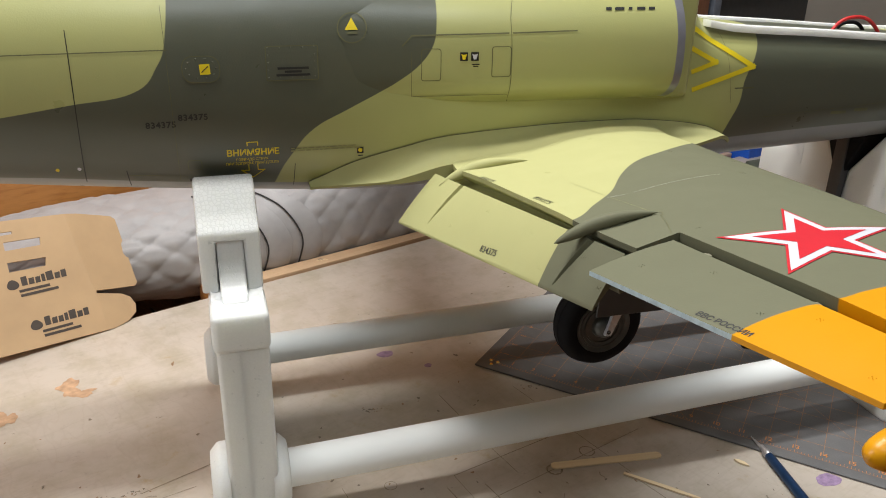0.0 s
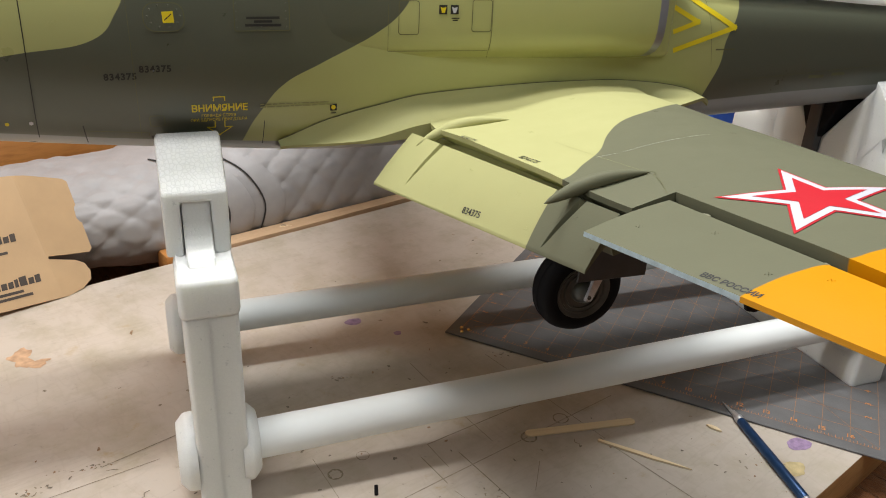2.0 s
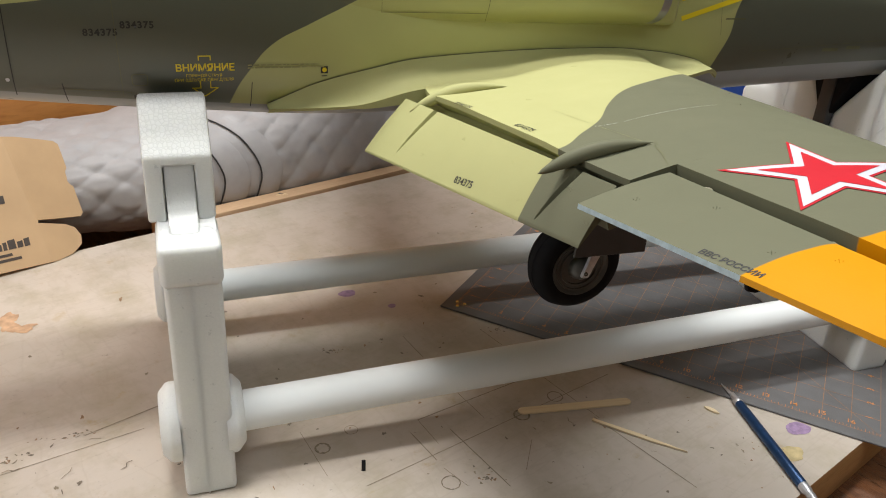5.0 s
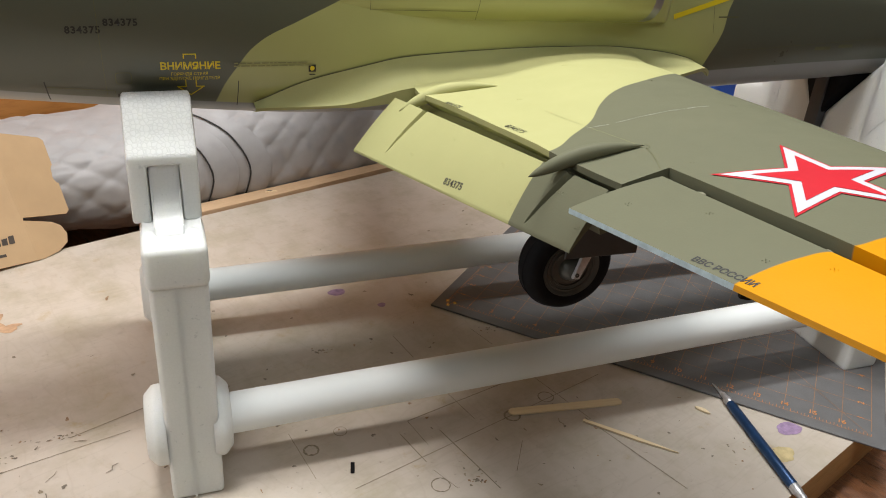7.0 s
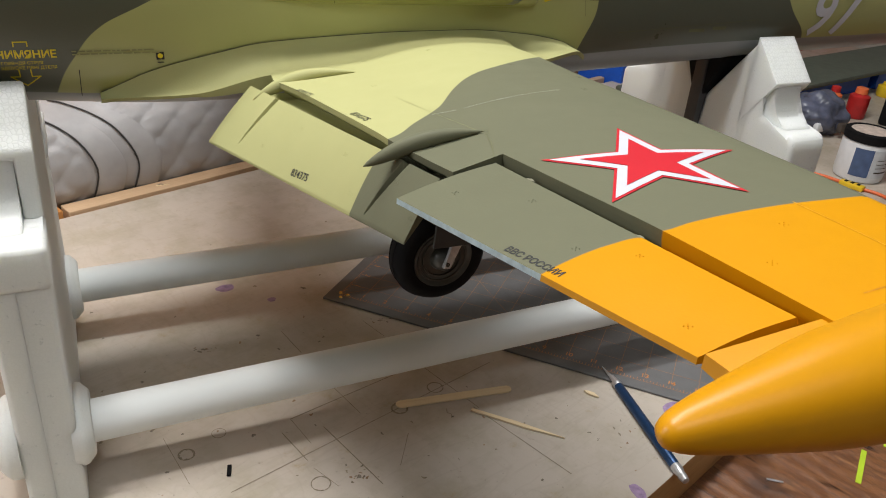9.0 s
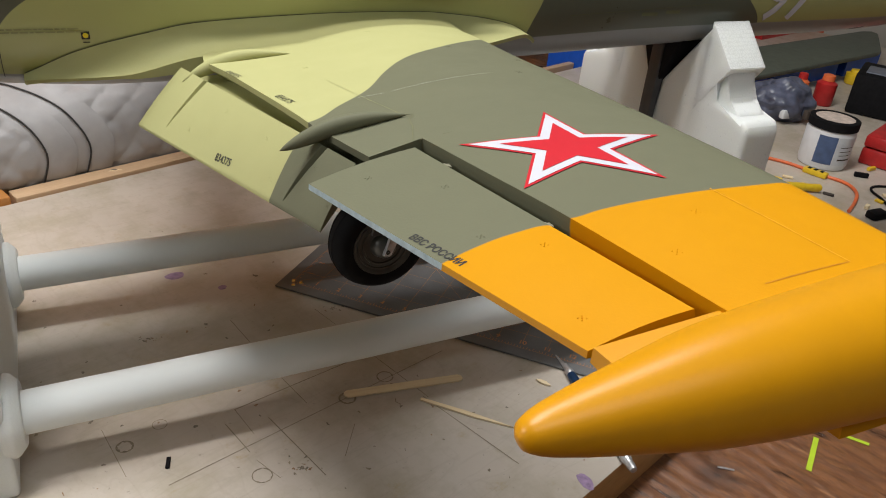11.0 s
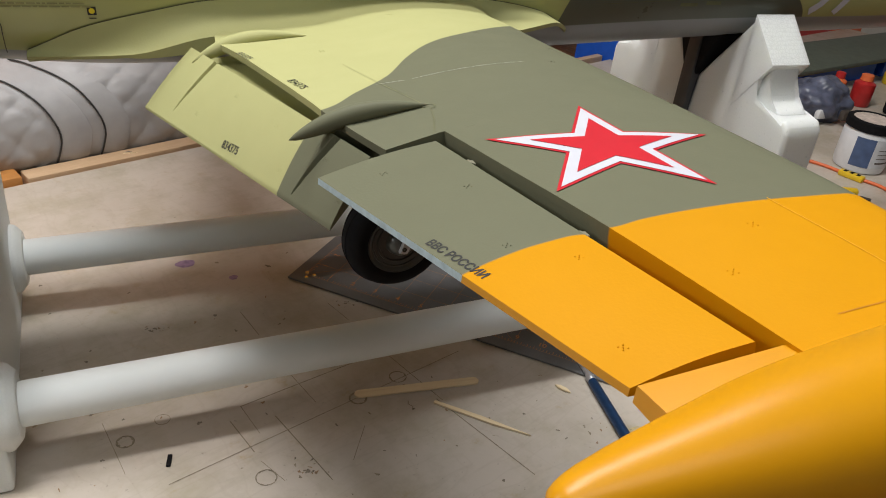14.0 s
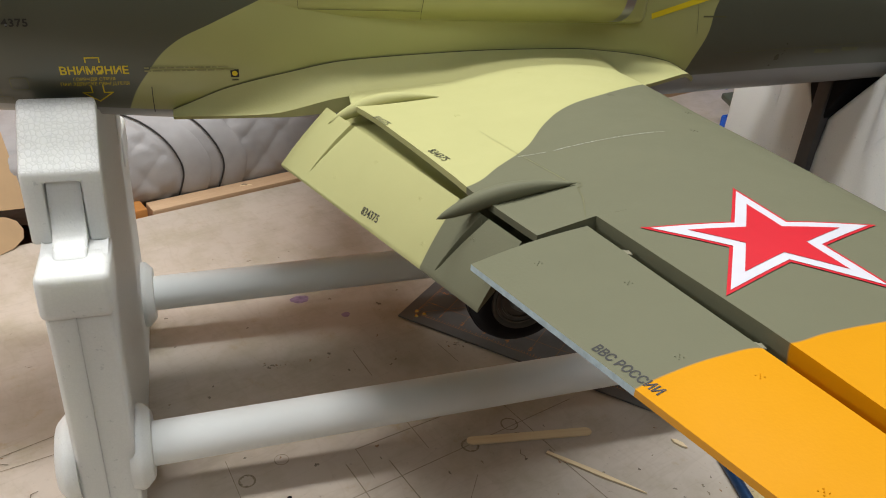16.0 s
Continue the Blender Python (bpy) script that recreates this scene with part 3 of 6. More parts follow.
# x, half width, bottom, top, height of widest point, squareness
SECT = [(-0.46, 0.036, 0.335, 0.425, 0.380, 2.0), (-0.30, 0.050, 0.305, 0.440, 0.374, 2.1), (-0.12, 0.062, 0.284, 0.450, 0.368, 2.2),
        (0.02, 0.069, 0.2705, 0.455, 0.364, 2.25), (0.15, 0.068, 0.262, 0.458, 0.360, 2.4), (0.30, 0.060, 0.262, 0.458, 0.352, 2.5),
        (0.395, 0.0565, 0.267, 0.455, 0.348, 2.6), (0.418, 0.0555, 0.268, 0.430, 0.346, 2.6), (0.440, 0.0550, 0.269, 0.3985, 0.345, 2.8),
        (0.55, 0.054, 0.274, 0.390, 0.342, 2.8), (0.72, 0.052, 0.280, 0.380, 0.338, 2.6),
        (0.90, 0.047, 0.284, 0.378, 0.335, 2.3), (1.05, 0.030, 0.297, 0.366, 0.332, 2.1), (1.16, 0.008, 0.320, 0.340, 0.330, 2.0)]
TRUNK = [(-0.06, 0.050), (0.10, 0.0665), (0.16, 0.0715), (0.21, 0.0770), (0.389, 0.0830)]
TRUNK_Z, TRUNK_LOW, TRUNK_UP = 0.3740, 0.0385, 0.0740


def fus_ring(x, n=64):
    w, zb, zt, zm, e = lerp_table(x, SECT)
    ring = []
    for k in range(n):
        t = 2 * math.pi * k / n
        c, s = math.cos(t), math.sin(t)
        y = FY + w * math.copysign(abs(c) ** (2 / e), c)
        z = zm + (zt - zm if s > 0 else zm - zb) * math.copysign(abs(s) ** (2 / e), s)
        ring.append((x, y, z))
    return ring


def trunk_y(x, z):
    """The near flank of the intake trunk."""
    h = abs(z - TRUNK_Z) / (TRUNK_LOW if z < TRUNK_Z else TRUNK_UP)
    if h >= 1 or not -0.06 <= x <= 0.389:
        return FY
    low = 3.2 if z < TRUNK_Z else 2.3
    return FY - lerp_table(x, TRUNK)[0] * (1 - h ** low) ** (1 / low)


def side_y(x, z):
    """The near flank of the fuselage at x and height z."""
    w, zb, zt, zm, e = lerp_table(x, SECT)
    h = abs(z - zm) / ((zt - zm) if z > zm else (zm - zb))
    return min(FY - w * max(0.0, 1 - min(1.0, h) ** e) ** (1 / e), trunk_y(x, z))


bm = bmesh.new()
xs = [-0.46 + 0.86 * k / 40 for k in range(41)] + [0.40 + 0.06 * k / 12 for k in range(1, 13)] + [0.46 + 0.70 * k / 30 for k in range(1, 31)]
loft(bm, [fus_ring(x) for x in xs])
fuselage = part("fuselage", bm, M_FUS, plane, "olive and dark green camouflaged foam fuselage", angle=50)
bm = bmesh.new()
rings = []
for k in range(31):
    x = -0.06 + 0.442 * k / 29 if k < 30 else 0.389
    col = [(x, FY - 0.03, TRUNK_Z - TRUNK_LOW * 0.999)]
    for j in range(1, 24):
        z = TRUNK_Z + (TRUNK_LOW if j < 12 else TRUNK_UP) * math.sin(math.pi * (j / 24 - 0.5))
        col.append((x, trunk_y(x, z), z))
    col.append((x, FY - 0.03, TRUNK_Z + TRUNK_UP * 0.999))
    rings.append(col)
rings.append([(x - 0.0015, min(y + 0.006, FY - 0.02), TRUNK_Z + (z - TRUNK_Z) * 0.95) for x, y, z in rings[-1]])
rings.append([(x - 0.02, min(y + 0.004, FY - 0.02), z) for x, y, z in rings[-1]])
loft(bm, rings, closed=False, caps=False)
trunk = part("intake_trunk", bm, [M_FUS, M_LIP], plane, "bulged air intake trunk", angle=45)
for f in trunk.data.polygons:
    if f.center.x > 0.3825:
        f.material_index = 1
bm = bmesh.new()
box(bm, 0.366, 0.4125, FY - 0.0625, FY - 0.03, 0.3385, 0.440, 0.006, 3)
part("splitter_plate", bm, M_FUS, plane)

# wing: slot line, leading edge and upper surface as functions of the span
LE = lambda y: 0.367 + 0.0673 * (y - 0.20)
SPAN_Z = [(0.10, 0.3395), (0.158, 0.3378), (0.228, 0.3352), (0.28, 0.3315), (0.338, 0.3272), (0.40, 0.3222), (0.44, 0.3184), (0.50, 0.3142), (0.52, 0.3126), (0.555, 0.3095), (0.62, 0.308)]
CAMBER = [(0.10, 0.08), (0.20, 0.09), (0.30, 0.14), (0.40, 0.20), (0.55, 0.26), (0.62, 0.26)]
ZS = lambda y: lerp_table(y, SPAN_Z)[0]
Y_SPLIT = 0.3275
SLOT_IN = [(0.31, 0.2250), (0.33, 0.2225), (0.355, 0.2172), (0.38, 0.2112), (0.435, 0.2057), (0.50, 0.1968), (0.55, 0.1892), (0.553, 0.2000), (0.62, 0.2000)]


def slot_x(y, outer):
    return 0.2482 + 0.105 * (0.3245 - y) if outer else lerp_table(y, SLOT_IN)[0]


def wing_top(x, y):
    c = max(0.05, LE(y) - 0.262)
    s = (x - 0.262) / c
    if s < 0:
        return ZS(y) + 0.12 * (x - 0.262) - 0.15 * max(0.0, 0.248 - x) * min(1.0, max(0.0, (0.385 - y) / 0.05))
    s = min(1.0, s)
    return ZS(y) + lerp_table(y, CAMBER)[0] * c * s * (1 - s) + 0.004 * s - 0.010 * max(0.0, (s - 0.86) / 0.14) ** 2


def wing_ring(y, outer):
    x0, x1 = slot_x(y, outer), LE(y)
    up = [(x0 + (x1 - x0) * (k / 18) ** 0.85) for k in range(19)]
    ring = [(x, y, wing_top(x, y)) for x in up]
    zl = wing_top(x1, y)
    ring += [(x1 + 0.0028, y, zl - 0.0024), (x1 + 0.0034, y, zl - 0.006), (x1 + 0.0015, y, zl - 0.0095)]
    cove = 0.003 if outer else 0.013
    ring += [(max(x, x0 + cove), y, ZS(y) - 0.017 + 0.010 * max(0.0, (x - 0.30) / (x1 - 0.30)) ** 2) for x in up[:1:-1]]
    zt = wing_top(x0, y)
    ring += [(x0 + cove, y, min(zt - 0.012, ZS(y) - 0.0168)), (x0 + 0.0003, y, zt - 0.0035)]
    return ring


bm = bmesh.new()
loft(bm, [wing_ring(Y_SPLIT + (0.615 - Y_SPLIT) * k / 18, False) for k in range(19)])
loft(bm, [wing_ring(0.118 + (Y_SPLIT - 0.118) * k / 16, True) for k in range(17)])
wing = part("wing", bm, M_WING, plane, "camouflaged wing with an orange outer end", angle=40)
# closed floors of the two slots
bm = bmesh.new()
rings = []
for k in range(13):
    y = 0.3272 + (0.549 - 0.3272) * k / 12
    x = slot_x(y, False)
    z = wing_top(x, y)
    rings.append([(x + 0.0125, y, z - 0.0115), (x - 0.003, y, z - 0.0130), (x - 0.009, y, z - 0.0210), (x - 0.007, y, z - 0.0260), (x + 0.0125, y, z - 0.0200)])
loft(bm, rings)
part("slot_floor", bm, M_WING, plane)
bm = bmesh.new()
rings = []
for k in range(11):
    y = 0.163 + (0.3265 - 0.163) * k / 10
    x, z = slot_x(y, True), ZS(y)
    rings.append([(x + 0.004, y, z - 0.0115), (x - 0.012, y, z - 0.0115), (x - 0.012, y, z - 0.0145), (x + 0.004, y, z - 0.0145)])
loft(bm, rings)
part("slot_floor", bm, M_WING, plane)

FLAP = [Vector(p) for p in ((0.1785, 0.551, 0.2948), (0.2172, 0.3288, 0.3165), (0.149, 0.550, 0.2585), (0.2020, 0.3300, 0.2852))]
AIL = [Vector(p) for p in ((0.2440, 0.3264, 0.3226), (0.2600, 0.1640, 0.3360), (0.1945, 0.3240, 0.3113), (0.2260, 0.1660, 0.3275))]


# clearance grooves of the flap under the two track fairings: span at the front, span at the tip, length
GROOVES = ((0.195, 0.166, 0.82), (0.873, 0.836, 0.92))


def on_panel(q, u, v, lift=0.0):
    """A point of a control surface: u along the span, v from the front edge to the rear."""
    a, b = q[0].lerp(q[1], u), q[2].lerp(q[3], u)
    n = (q[1] - q[0]).cross(q[2] - q[0]).normalized()
    n = n if n.z > 0 else -n
    if q is FLAP:
        for u0, u1, v1 in GROOVES:
            v0 = v / v1
            if v0 < 1:
                w = 0.0105 * (1 - v0) ** 0.7 + 0.001
                lift -= 0.0062 * (1 - v0) ** 0.5 * max(0.0, 1 - ((u - u0 - (u1 - u0) * v0) / w) ** 2)
    return a.lerp(b, v) + n * (lift + (0.0012 if q is AIL else 0.0009) * math.sin(math.pi * v))


def panel(name, q, t0, t1, mats, label):
    bm = bmesh.new()
    rings = []
    up = Vector((0, 0, 1))
    spans = [k / 12 for k in range(13)]
    if q is FLAP:
        spans = sorted(spans + [g[0] - 0.052 + 0.0011 * k for g in GROOVES for k in range(60)])
    for u in spans:
        a, b = on_panel(q, u, 0), on_panel(q, u, 1)
        d = q[2].lerp(q[3], u) - q[0].lerp(q[1], u)
        lip = [a - up * 0.0040, a - up * 0.0015] if q is FLAP else [a - d * 0.035 - up * 0.0035, a - d * 0.012 - up * 0.0008]
        rings.append(lip + [a] + [on_panel(q, u, v) for v in [0.04 * j for j in range(1, 26)]]
                     + [b - up * t1, a + d * 0.3 - up * t0 * 0.85, a - up * t0, a - d * (0.0 if q is FLAP else 0.03) - up * t0 * 0.8])
    loft(bm, [[tuple(p) for p in r] for r in rings])
    ob = part(name, bm, mats, plane, label, angle=28)
    return ob


panel("flap", FLAP, 0.0085, 0.0016, [M_WING], "lowered wing flap")
aileron = panel("aileron", AIL, 0.0105, 0.0026, [M_WING, M_BLUE_EDGE, M_ORANGE], "aileron with a scuffed trailing edge")
for f in aileron.data.polygons:
    if abs(f.normal.z) < 0.5 and f.normal.x < -0.5:
        f.material_index = 1 if f.center.y > 0.228 else 2
# hinges in the aileron slot
for y in (0.301, 0.233, 0.179):
    bm = bmesh.new()
    x, z = slot_x(y, True) - 0.0035, ZS(y) - 0.0062
    box(bm, x - 0.0022, x + 0.0022, y - 0.0016, y + 0.0016, z - 0.001, z + 0.0006, 0.0003, 1)
    lathe(bm, [(y - 0.0016, 0.0009), (y + 0.0016, 0.0009)], 10, "Y", (x, 0, z))
    part("aileron_hinge", bm, M_HINGE, plane, "small plastic hinge")


def teardrop(name, tail, nose, width, height, arch, mat, label=""):
    bm = bmesh.new()
    tail, nose = Vector(tail), Vector(nose)
    d = (nose - tail).normalized()
    side = d.cross(Vector((0, 0, 1))).normalized()
    up = side.cross(d).normalized()
    rings = []
    for k in range(25):
        u = k / 24
        r = max(0.02, (math.sin(math.pi * u ** 0.8) ** 0.85))
        c = tail.lerp(nose, u) + up * arch * math.sin(math.pi * u)
        rings.append([tuple(c + side * (r * width / 2 * math.cos(2 * math.pi * j / 14)) + up * (r * height / 2 * math.sin(2 * math.pi * j / 14))) for j in range(14)])
    loft(bm, rings)
    return part(name, bm, mat, plane, label, angle=70)


teardrop("flap_track_fairing", (0.1760, 0.5330, 0.2910), (0.2415, 0.5195, 0.3105), 0.0086, 0.0096, 0.0060, M_WING, "slim teardrop flap track fairing")
teardrop("flap_track_fairing", (0.1931, 0.3655, 0.3098), (0.2545, 0.3594, 0.3255), 0.0080, 0.0092, 0.0042, M_WING, "slim teardrop flap track fairing")

# tip tank
bm = bmesh.new()
TANK = [(0.1812, 0.0008), (0.1826, 0.0034), (0.189, 0.0062), (0.200, 0.0088), (0.214, 0.0116), (0.236, 0.0156), (0.27, 0.0188), (0.32, 0.0212), (0.40, 0.0215), (0.47, 0.0180), (0.52, 0.0105), (0.54, 0.001)]
prof = [(x, lerp_table(x, TANK)[0]) for x in [0.1812, 0.1814, 0.1818, 0.1826, 0.184, 0.186] + [0.189 + 0.351 * k / 44 for k in range(45)]]
lathe(bm, [(x - 0.0020, 0.962 * r) for x, r in prof], 64, "X", (0, 0.1295, 0.3418))
for v in bm.verts:
    v.co.y, v.co.z = v.co.y + 0.020 * (v.co.x - 0.20), v.co.z - 0.028 * (v.co.x - 0.20)
tank = part("tip_tank", bm, M_ORANGE, plane, "glossy orange wing tip fuel tank", angle=60)
bm = bmesh.new()
rings = []
for k in range(9):
    x = 0.2245 + 0.05 * k / 8
    y1 = 0.1625 - 0.003 * k / 8
    z = 0.3315 + 0.0065 * k / 8
    rings.append([(x, y1, z), (x + 0.0005, 0.148, z + 0.0008), (x + 0.001, 0.130, z + 0.001), (x + 0.001, 0.130, z - 0.006), (x, y1, z - 0.005)])
loft(bm, rings)
part("tank_fairing", bm, M_ORANGE, plane, "orange fairing between tank and wing")

# the far half of the wing, hidden behind the fuselage
FAR = Matrix.Translation((0, 2 * FY, 0)) @ Matrix.Diagonal((1, -1, 1, 1))
for ob in [c for c in plane.children if c.name.split(".")[0] in ("wing", "flap", "aileron", "tip_tank", "tank_fairing", "slot_floor")]:
    twin = new(ob.name.split(".")[0], ob.data)
    twin.parent = plane
    twin.matrix_local = FAR

# wing root fillet
SEAM = [(0.086, 0.2815), (0.12, 0.2995), (0.16, 0.3105), (0.193, 0.3172), (0.256, 0.3205), (0.303, 0.3215), (0.354, 0.3212), (0.40, 0.3172), (0.442, 0.3095), (0.4705, 0.2955)]
XE = 0.4705
FILLET_EDGE = [(0.086, 0.583), (0.143, 0.569), (0.1885, 0.5560), (0.2005, 0.5540), (0.2085, 0.553), (0.26, 0.545), (0.36, 0.540), (0.41, 0.540)]
bm = bmesh.new()
rows = []
for k in range(97):
    x = 0.086 + (XE - 0.086) * k / 96
    zs = lerp_table(x, SEAM)[0]
    y0 = side_y(x, zs) - 0.0008
    e = max(0.0, (x - 0.372) / (XE - 0.372))
    yo = lerp_table(x, FILLET_EDGE)[0]
    yo = min(yo + (y0 - 0.002 - yo) * e ** 1.9, y0 - 0.0006)
    if x < 0.2005:
        zo = min(lerp_table(x, [(0.086, 0.2805), (0.143, 0.2850), (0.1885, 0.2992), (0.2005, 0.3013)])[0], zs - 0.0004)
    else:
        xe = min(x, LE(yo) - 0.001)
        zo = wing_top(xe, yo) - 0.0007 * min(1.0, (x - 0.2005) / 0.01)
        zo += (zs - 0.001 - zo) * max(0.0, (x - xe) / (XE - xe)) ** 1.3
    p0, p2 = Vector((x, y0, zs)), Vector((x, yo, zo))
    wide = min(1.0, (y0 - yo) / 0.09)
    p1 = Vector((x, y0 - (y0 - yo) * (0.30 - 0.20 * wide), zo + 0.0008 + (zs - zo) * (0.08 - 0.05 * wide)))
    bulge = 0.55 * min(1.0, max(0.0, (x - 0.375) / 0.06)) ** 1.5
    p1 = p1.lerp(Vector((x, yo + 0.35 * (y0 - yo), zs - 0.001)), bulge)
    row = [(1 - t) ** 2 * p0 + 2 * t * (1 - t) * p1 + t * t * p2 for t in [j / 16 for j in range(17)]]
    fore = min(1.0, max(0.0, (x - 0.375) / 0.02))
    row.append(p2 - Vector((0, -0.001, 0.0022 + 0.009 * (1 - 0.9 * fore) * min(1.0, max(0.0, (x - 0.143) / 0.05)))))
    row.append(Vector((x, min(0.605, yo + 0.045), zo - 0.010)).lerp(Vector((x, y0 + 0.006, min(zo, zs) - 0.002)), fore))
    rows.append([tuple(p) for p in row])
loft(bm, rows, closed=False, caps=False)
part("wing_root_fillet", bm, M_WING, plane, "curved fillet between wing and fuselage", angle=50)
line = []
for k in range(49):
    x = 0.087 + (0.470 - 0.087) * k / 48
    z = lerp_table(x, SEAM)[0]
    line.append((x, side_y(x, z) - 0.0009, z + 0.0002))
wire("fillet_seam", line, 0.00017, M_BLACK_INK, plane, "dark seam along the fillet")

# bare edge along the front of the wing
wire("edge_line", [(LE(y) + 0.0026, y, wing_top(LE(y), y) - 0.0019) for y in [0.165 + (0.535 - 0.165) * k / 40 for k in range(41)]], 0.0005, M_EDGE, plane, "thin pale yellow edge where the paint ends")

# main wheel, door and link
HUB = Vector((0.2975, 0.489, 0.1825))
bm = bmesh.new()
lathe(bm, [(0.004, 0.0185), (0.011, 0.019), (0.0125, 0.025), (0.012, 0.031), (0.008, 0.0346), (0.003, 0.0361), (-0.003, 0.0361), (-0.008, 0.0346), (-0.012, 0.031), (-0.0125, 0.026), (-0.011, 0.0221), (-0.004, 0.0215)], 56, "Y", HUB, caps=False)
for a in (-0.0035, 0.0035):
    lathe(bm, [(a - 0.0005, 0.0361), (a, 0.0366), (a + 0.0005, 0.0361)], 56, "Y", HUB, caps=False)
wheel = part("main_wheel", bm, M_RUBBER, plane, "black rubber main wheel hanging clear of the bench", angle=50)
bm = bmesh.new()
lathe(bm, [(0.0, 0.0228), (-0.0112, 0.0228), (-0.0118, 0.0221), (-0.0112, 0.0206), (-0.0100, 0.0196), (-0.0094, 0.0140), (-0.0096, 0.0098), (-0.0112, 0.0092), (-0.0150, 0.0078), (-0.0178, 0.0048), (-0.0187, 0.0008), (0.0, 0.0008)], 48, "Y", HUB)
rim = part("rim", bm, M_RIM, wheel, "dark metallic rim with domed hub", angle=50)
bm = bmesh.new()
lathe(bm, [(-0.0112, 0.0220), (-0.0121, 0.0222), (-0.0121, 0.0227), (-0.0112, 0.0230)], 56, "Y", HUB, caps=False)
part("rim_ring", bm, M_RIM, wheel, "thin worn rim edge")
for ra in (0.0188, 0.0150):
    bm = bmesh.new()
    lathe(bm, [(-0.0090, ra + 0.0011), (-0.0106, ra + 0.0006), (-0.0106, ra - 0.0006), (-0.0090, ra - 0.0011)], 48, "Y", HUB, caps=False)
    part("rim_step", bm, M_RIM, wheel)
bm = bmesh.new()
prism(bm, [(0.2830, 0.1985), (0.3425, 0.1975), (0.3410, 0.300), (0.2900, 0.300)], -0.4675, -0.4655, 0.0005, 1, Matrix(((1, 0, 0, 0), (0, 0, -1, 0), (0, 1, 0, 0), (0, 0, 0, 1))))
part("gear_door", bm, M_DARKPL, plane, "dark grey undercarriage door")
bm = bmesh.new()
LK = Matrix(((1, 0, 0, 0), (0, 0, -1, 0), (0, 1, 0, 0), (0, 0, 0, 1)))
prism(bm, [(0.2930, 0.1800), (0.2990, 0.1790), (0.3085, 0.2020), (0.3085, 0.2300), (0.3020, 0.2300), (0.3015, 0.2040)], -0.4706, -0.4676, 0.0008, 2, LK)
link_arm = part("gear_leg", bm, M_STEEL, plane, "brushed steel undercarriage leg")
bm = bmesh.new()
lathe(bm, [(0.4678, 0.0017), (0.4669, 0.0016), (0.4669, 0.0007), (0.4680, 0.0006)], 14, "Y", (0.2965, 0, 0.1830))
part("pivot_screw", bm, M_RIM, link_arm)
bm = bmesh.new()
lathe(bm, [(0.4700, 0.0026), (0.489, 0.0026)], 14, "Y", (0.2975, 0, 0.1830))
part("axle", bm, M_STEEL, plane)

# aileron horn and pushrod under the wing
bm = bmesh.new()
HORN = Matrix(((1, 0, 0, 0), (0, 0, -1, 0), (0, 1, 0, 0), (0, 0, 0, 1)))
prism(bm, [(0.2275, 0.3190), (0.2350, 0.3010), (0.2400, 0.2995), (0.2480, 0.3010), (0.2475, 0.3065), (0.2440, 0.3190)], -0.2510, -0.2490, 0.0005, 1, HORN)
horn = part("aileron_horn", bm, M_RUBBER, plane, "black plastic control horn")
for x, z in ((0.2405, 0.3030), (0.2460, 0.3040)):
    bm = bmesh.new()
    lathe(bm, [(0.2486, 0.0015), (0.2484, 0.0010), (0.2492, 0.0008)], 12, "Y", (x, 0, z))
    part("horn_pin", bm, M_STEEL, horn)
wire("pushrod", [(0.2440, 0.2500, 0.3035), (0.262, 0.250, 0.3065), (0.290, 0.252, 0.3100)], 0.0022, M_RUBBER, plane, "black pushrod")
# nose gear between the prongs of the nose stand
bm = bmesh.new()
box(bm, 0.650, 0.690, 0.6305, 0.6465, 0.060, 0.285, 0.0015)
nose_leg = part("nose_leg", bm, M_DARKPL, plane, "black nose gear leg")
bm = bmesh.new()
prism(bm, [(0.6320, 0.236), (0.6450, 0.236), (0.6690, 0.284), (0.6080, 0.284)], 0.652, 0.692, 0.0015, 1, Matrix(((0, 0, 1, 0), (1, 0, 0, 0), (0, 1, 0, 0), (0, 0, 0, 1))))
part("nose_gear_bay", bm, M_RUBBER, plane, "black nose gear bay housing")

# open cockpit rim and the leads that come out of it
bm = bmesh.new()
for s in (-1, 1):
    rings = []
    for k in range(17):
        x = 0.437 + 0.40 * k / 16
        w, zb, zt, zm, e = lerp_table(x, SECT)
        y = FY + s * w * 0.70
        rings.append([(x, y - 0.006, zt - 0.0055), (x, y + 0.006, zt - 0.0055), (x, y + 0.006, zt + 0.0006), (x, y - 0.006, zt + 0.0006)])
    loft(bm, rings)
part("cockpit_rim", bm, M_FOAM, plane, "bare white foam edge of the open cockpit")
wire("red_lead", [(0.585, 0.62, 0.375), (0.592, 0.62, 0.394), (0.612, 0.62, 0.400), (0.64, 0.622, 0.396), (0.655, 0.622, 0.372)], 0.0017, M_REDWIRE, plane, "red silicone battery lead")
wire("black_lead", [(0.597, 0.63, 0.372), (0.603, 0.63, 0.389), (0.618, 0.63, 0.394), (0.635, 0.63, 0.390), (0.645, 0.632, 0.372)], 0.0017, M_RUBBER, plane, "black silicone battery lead")


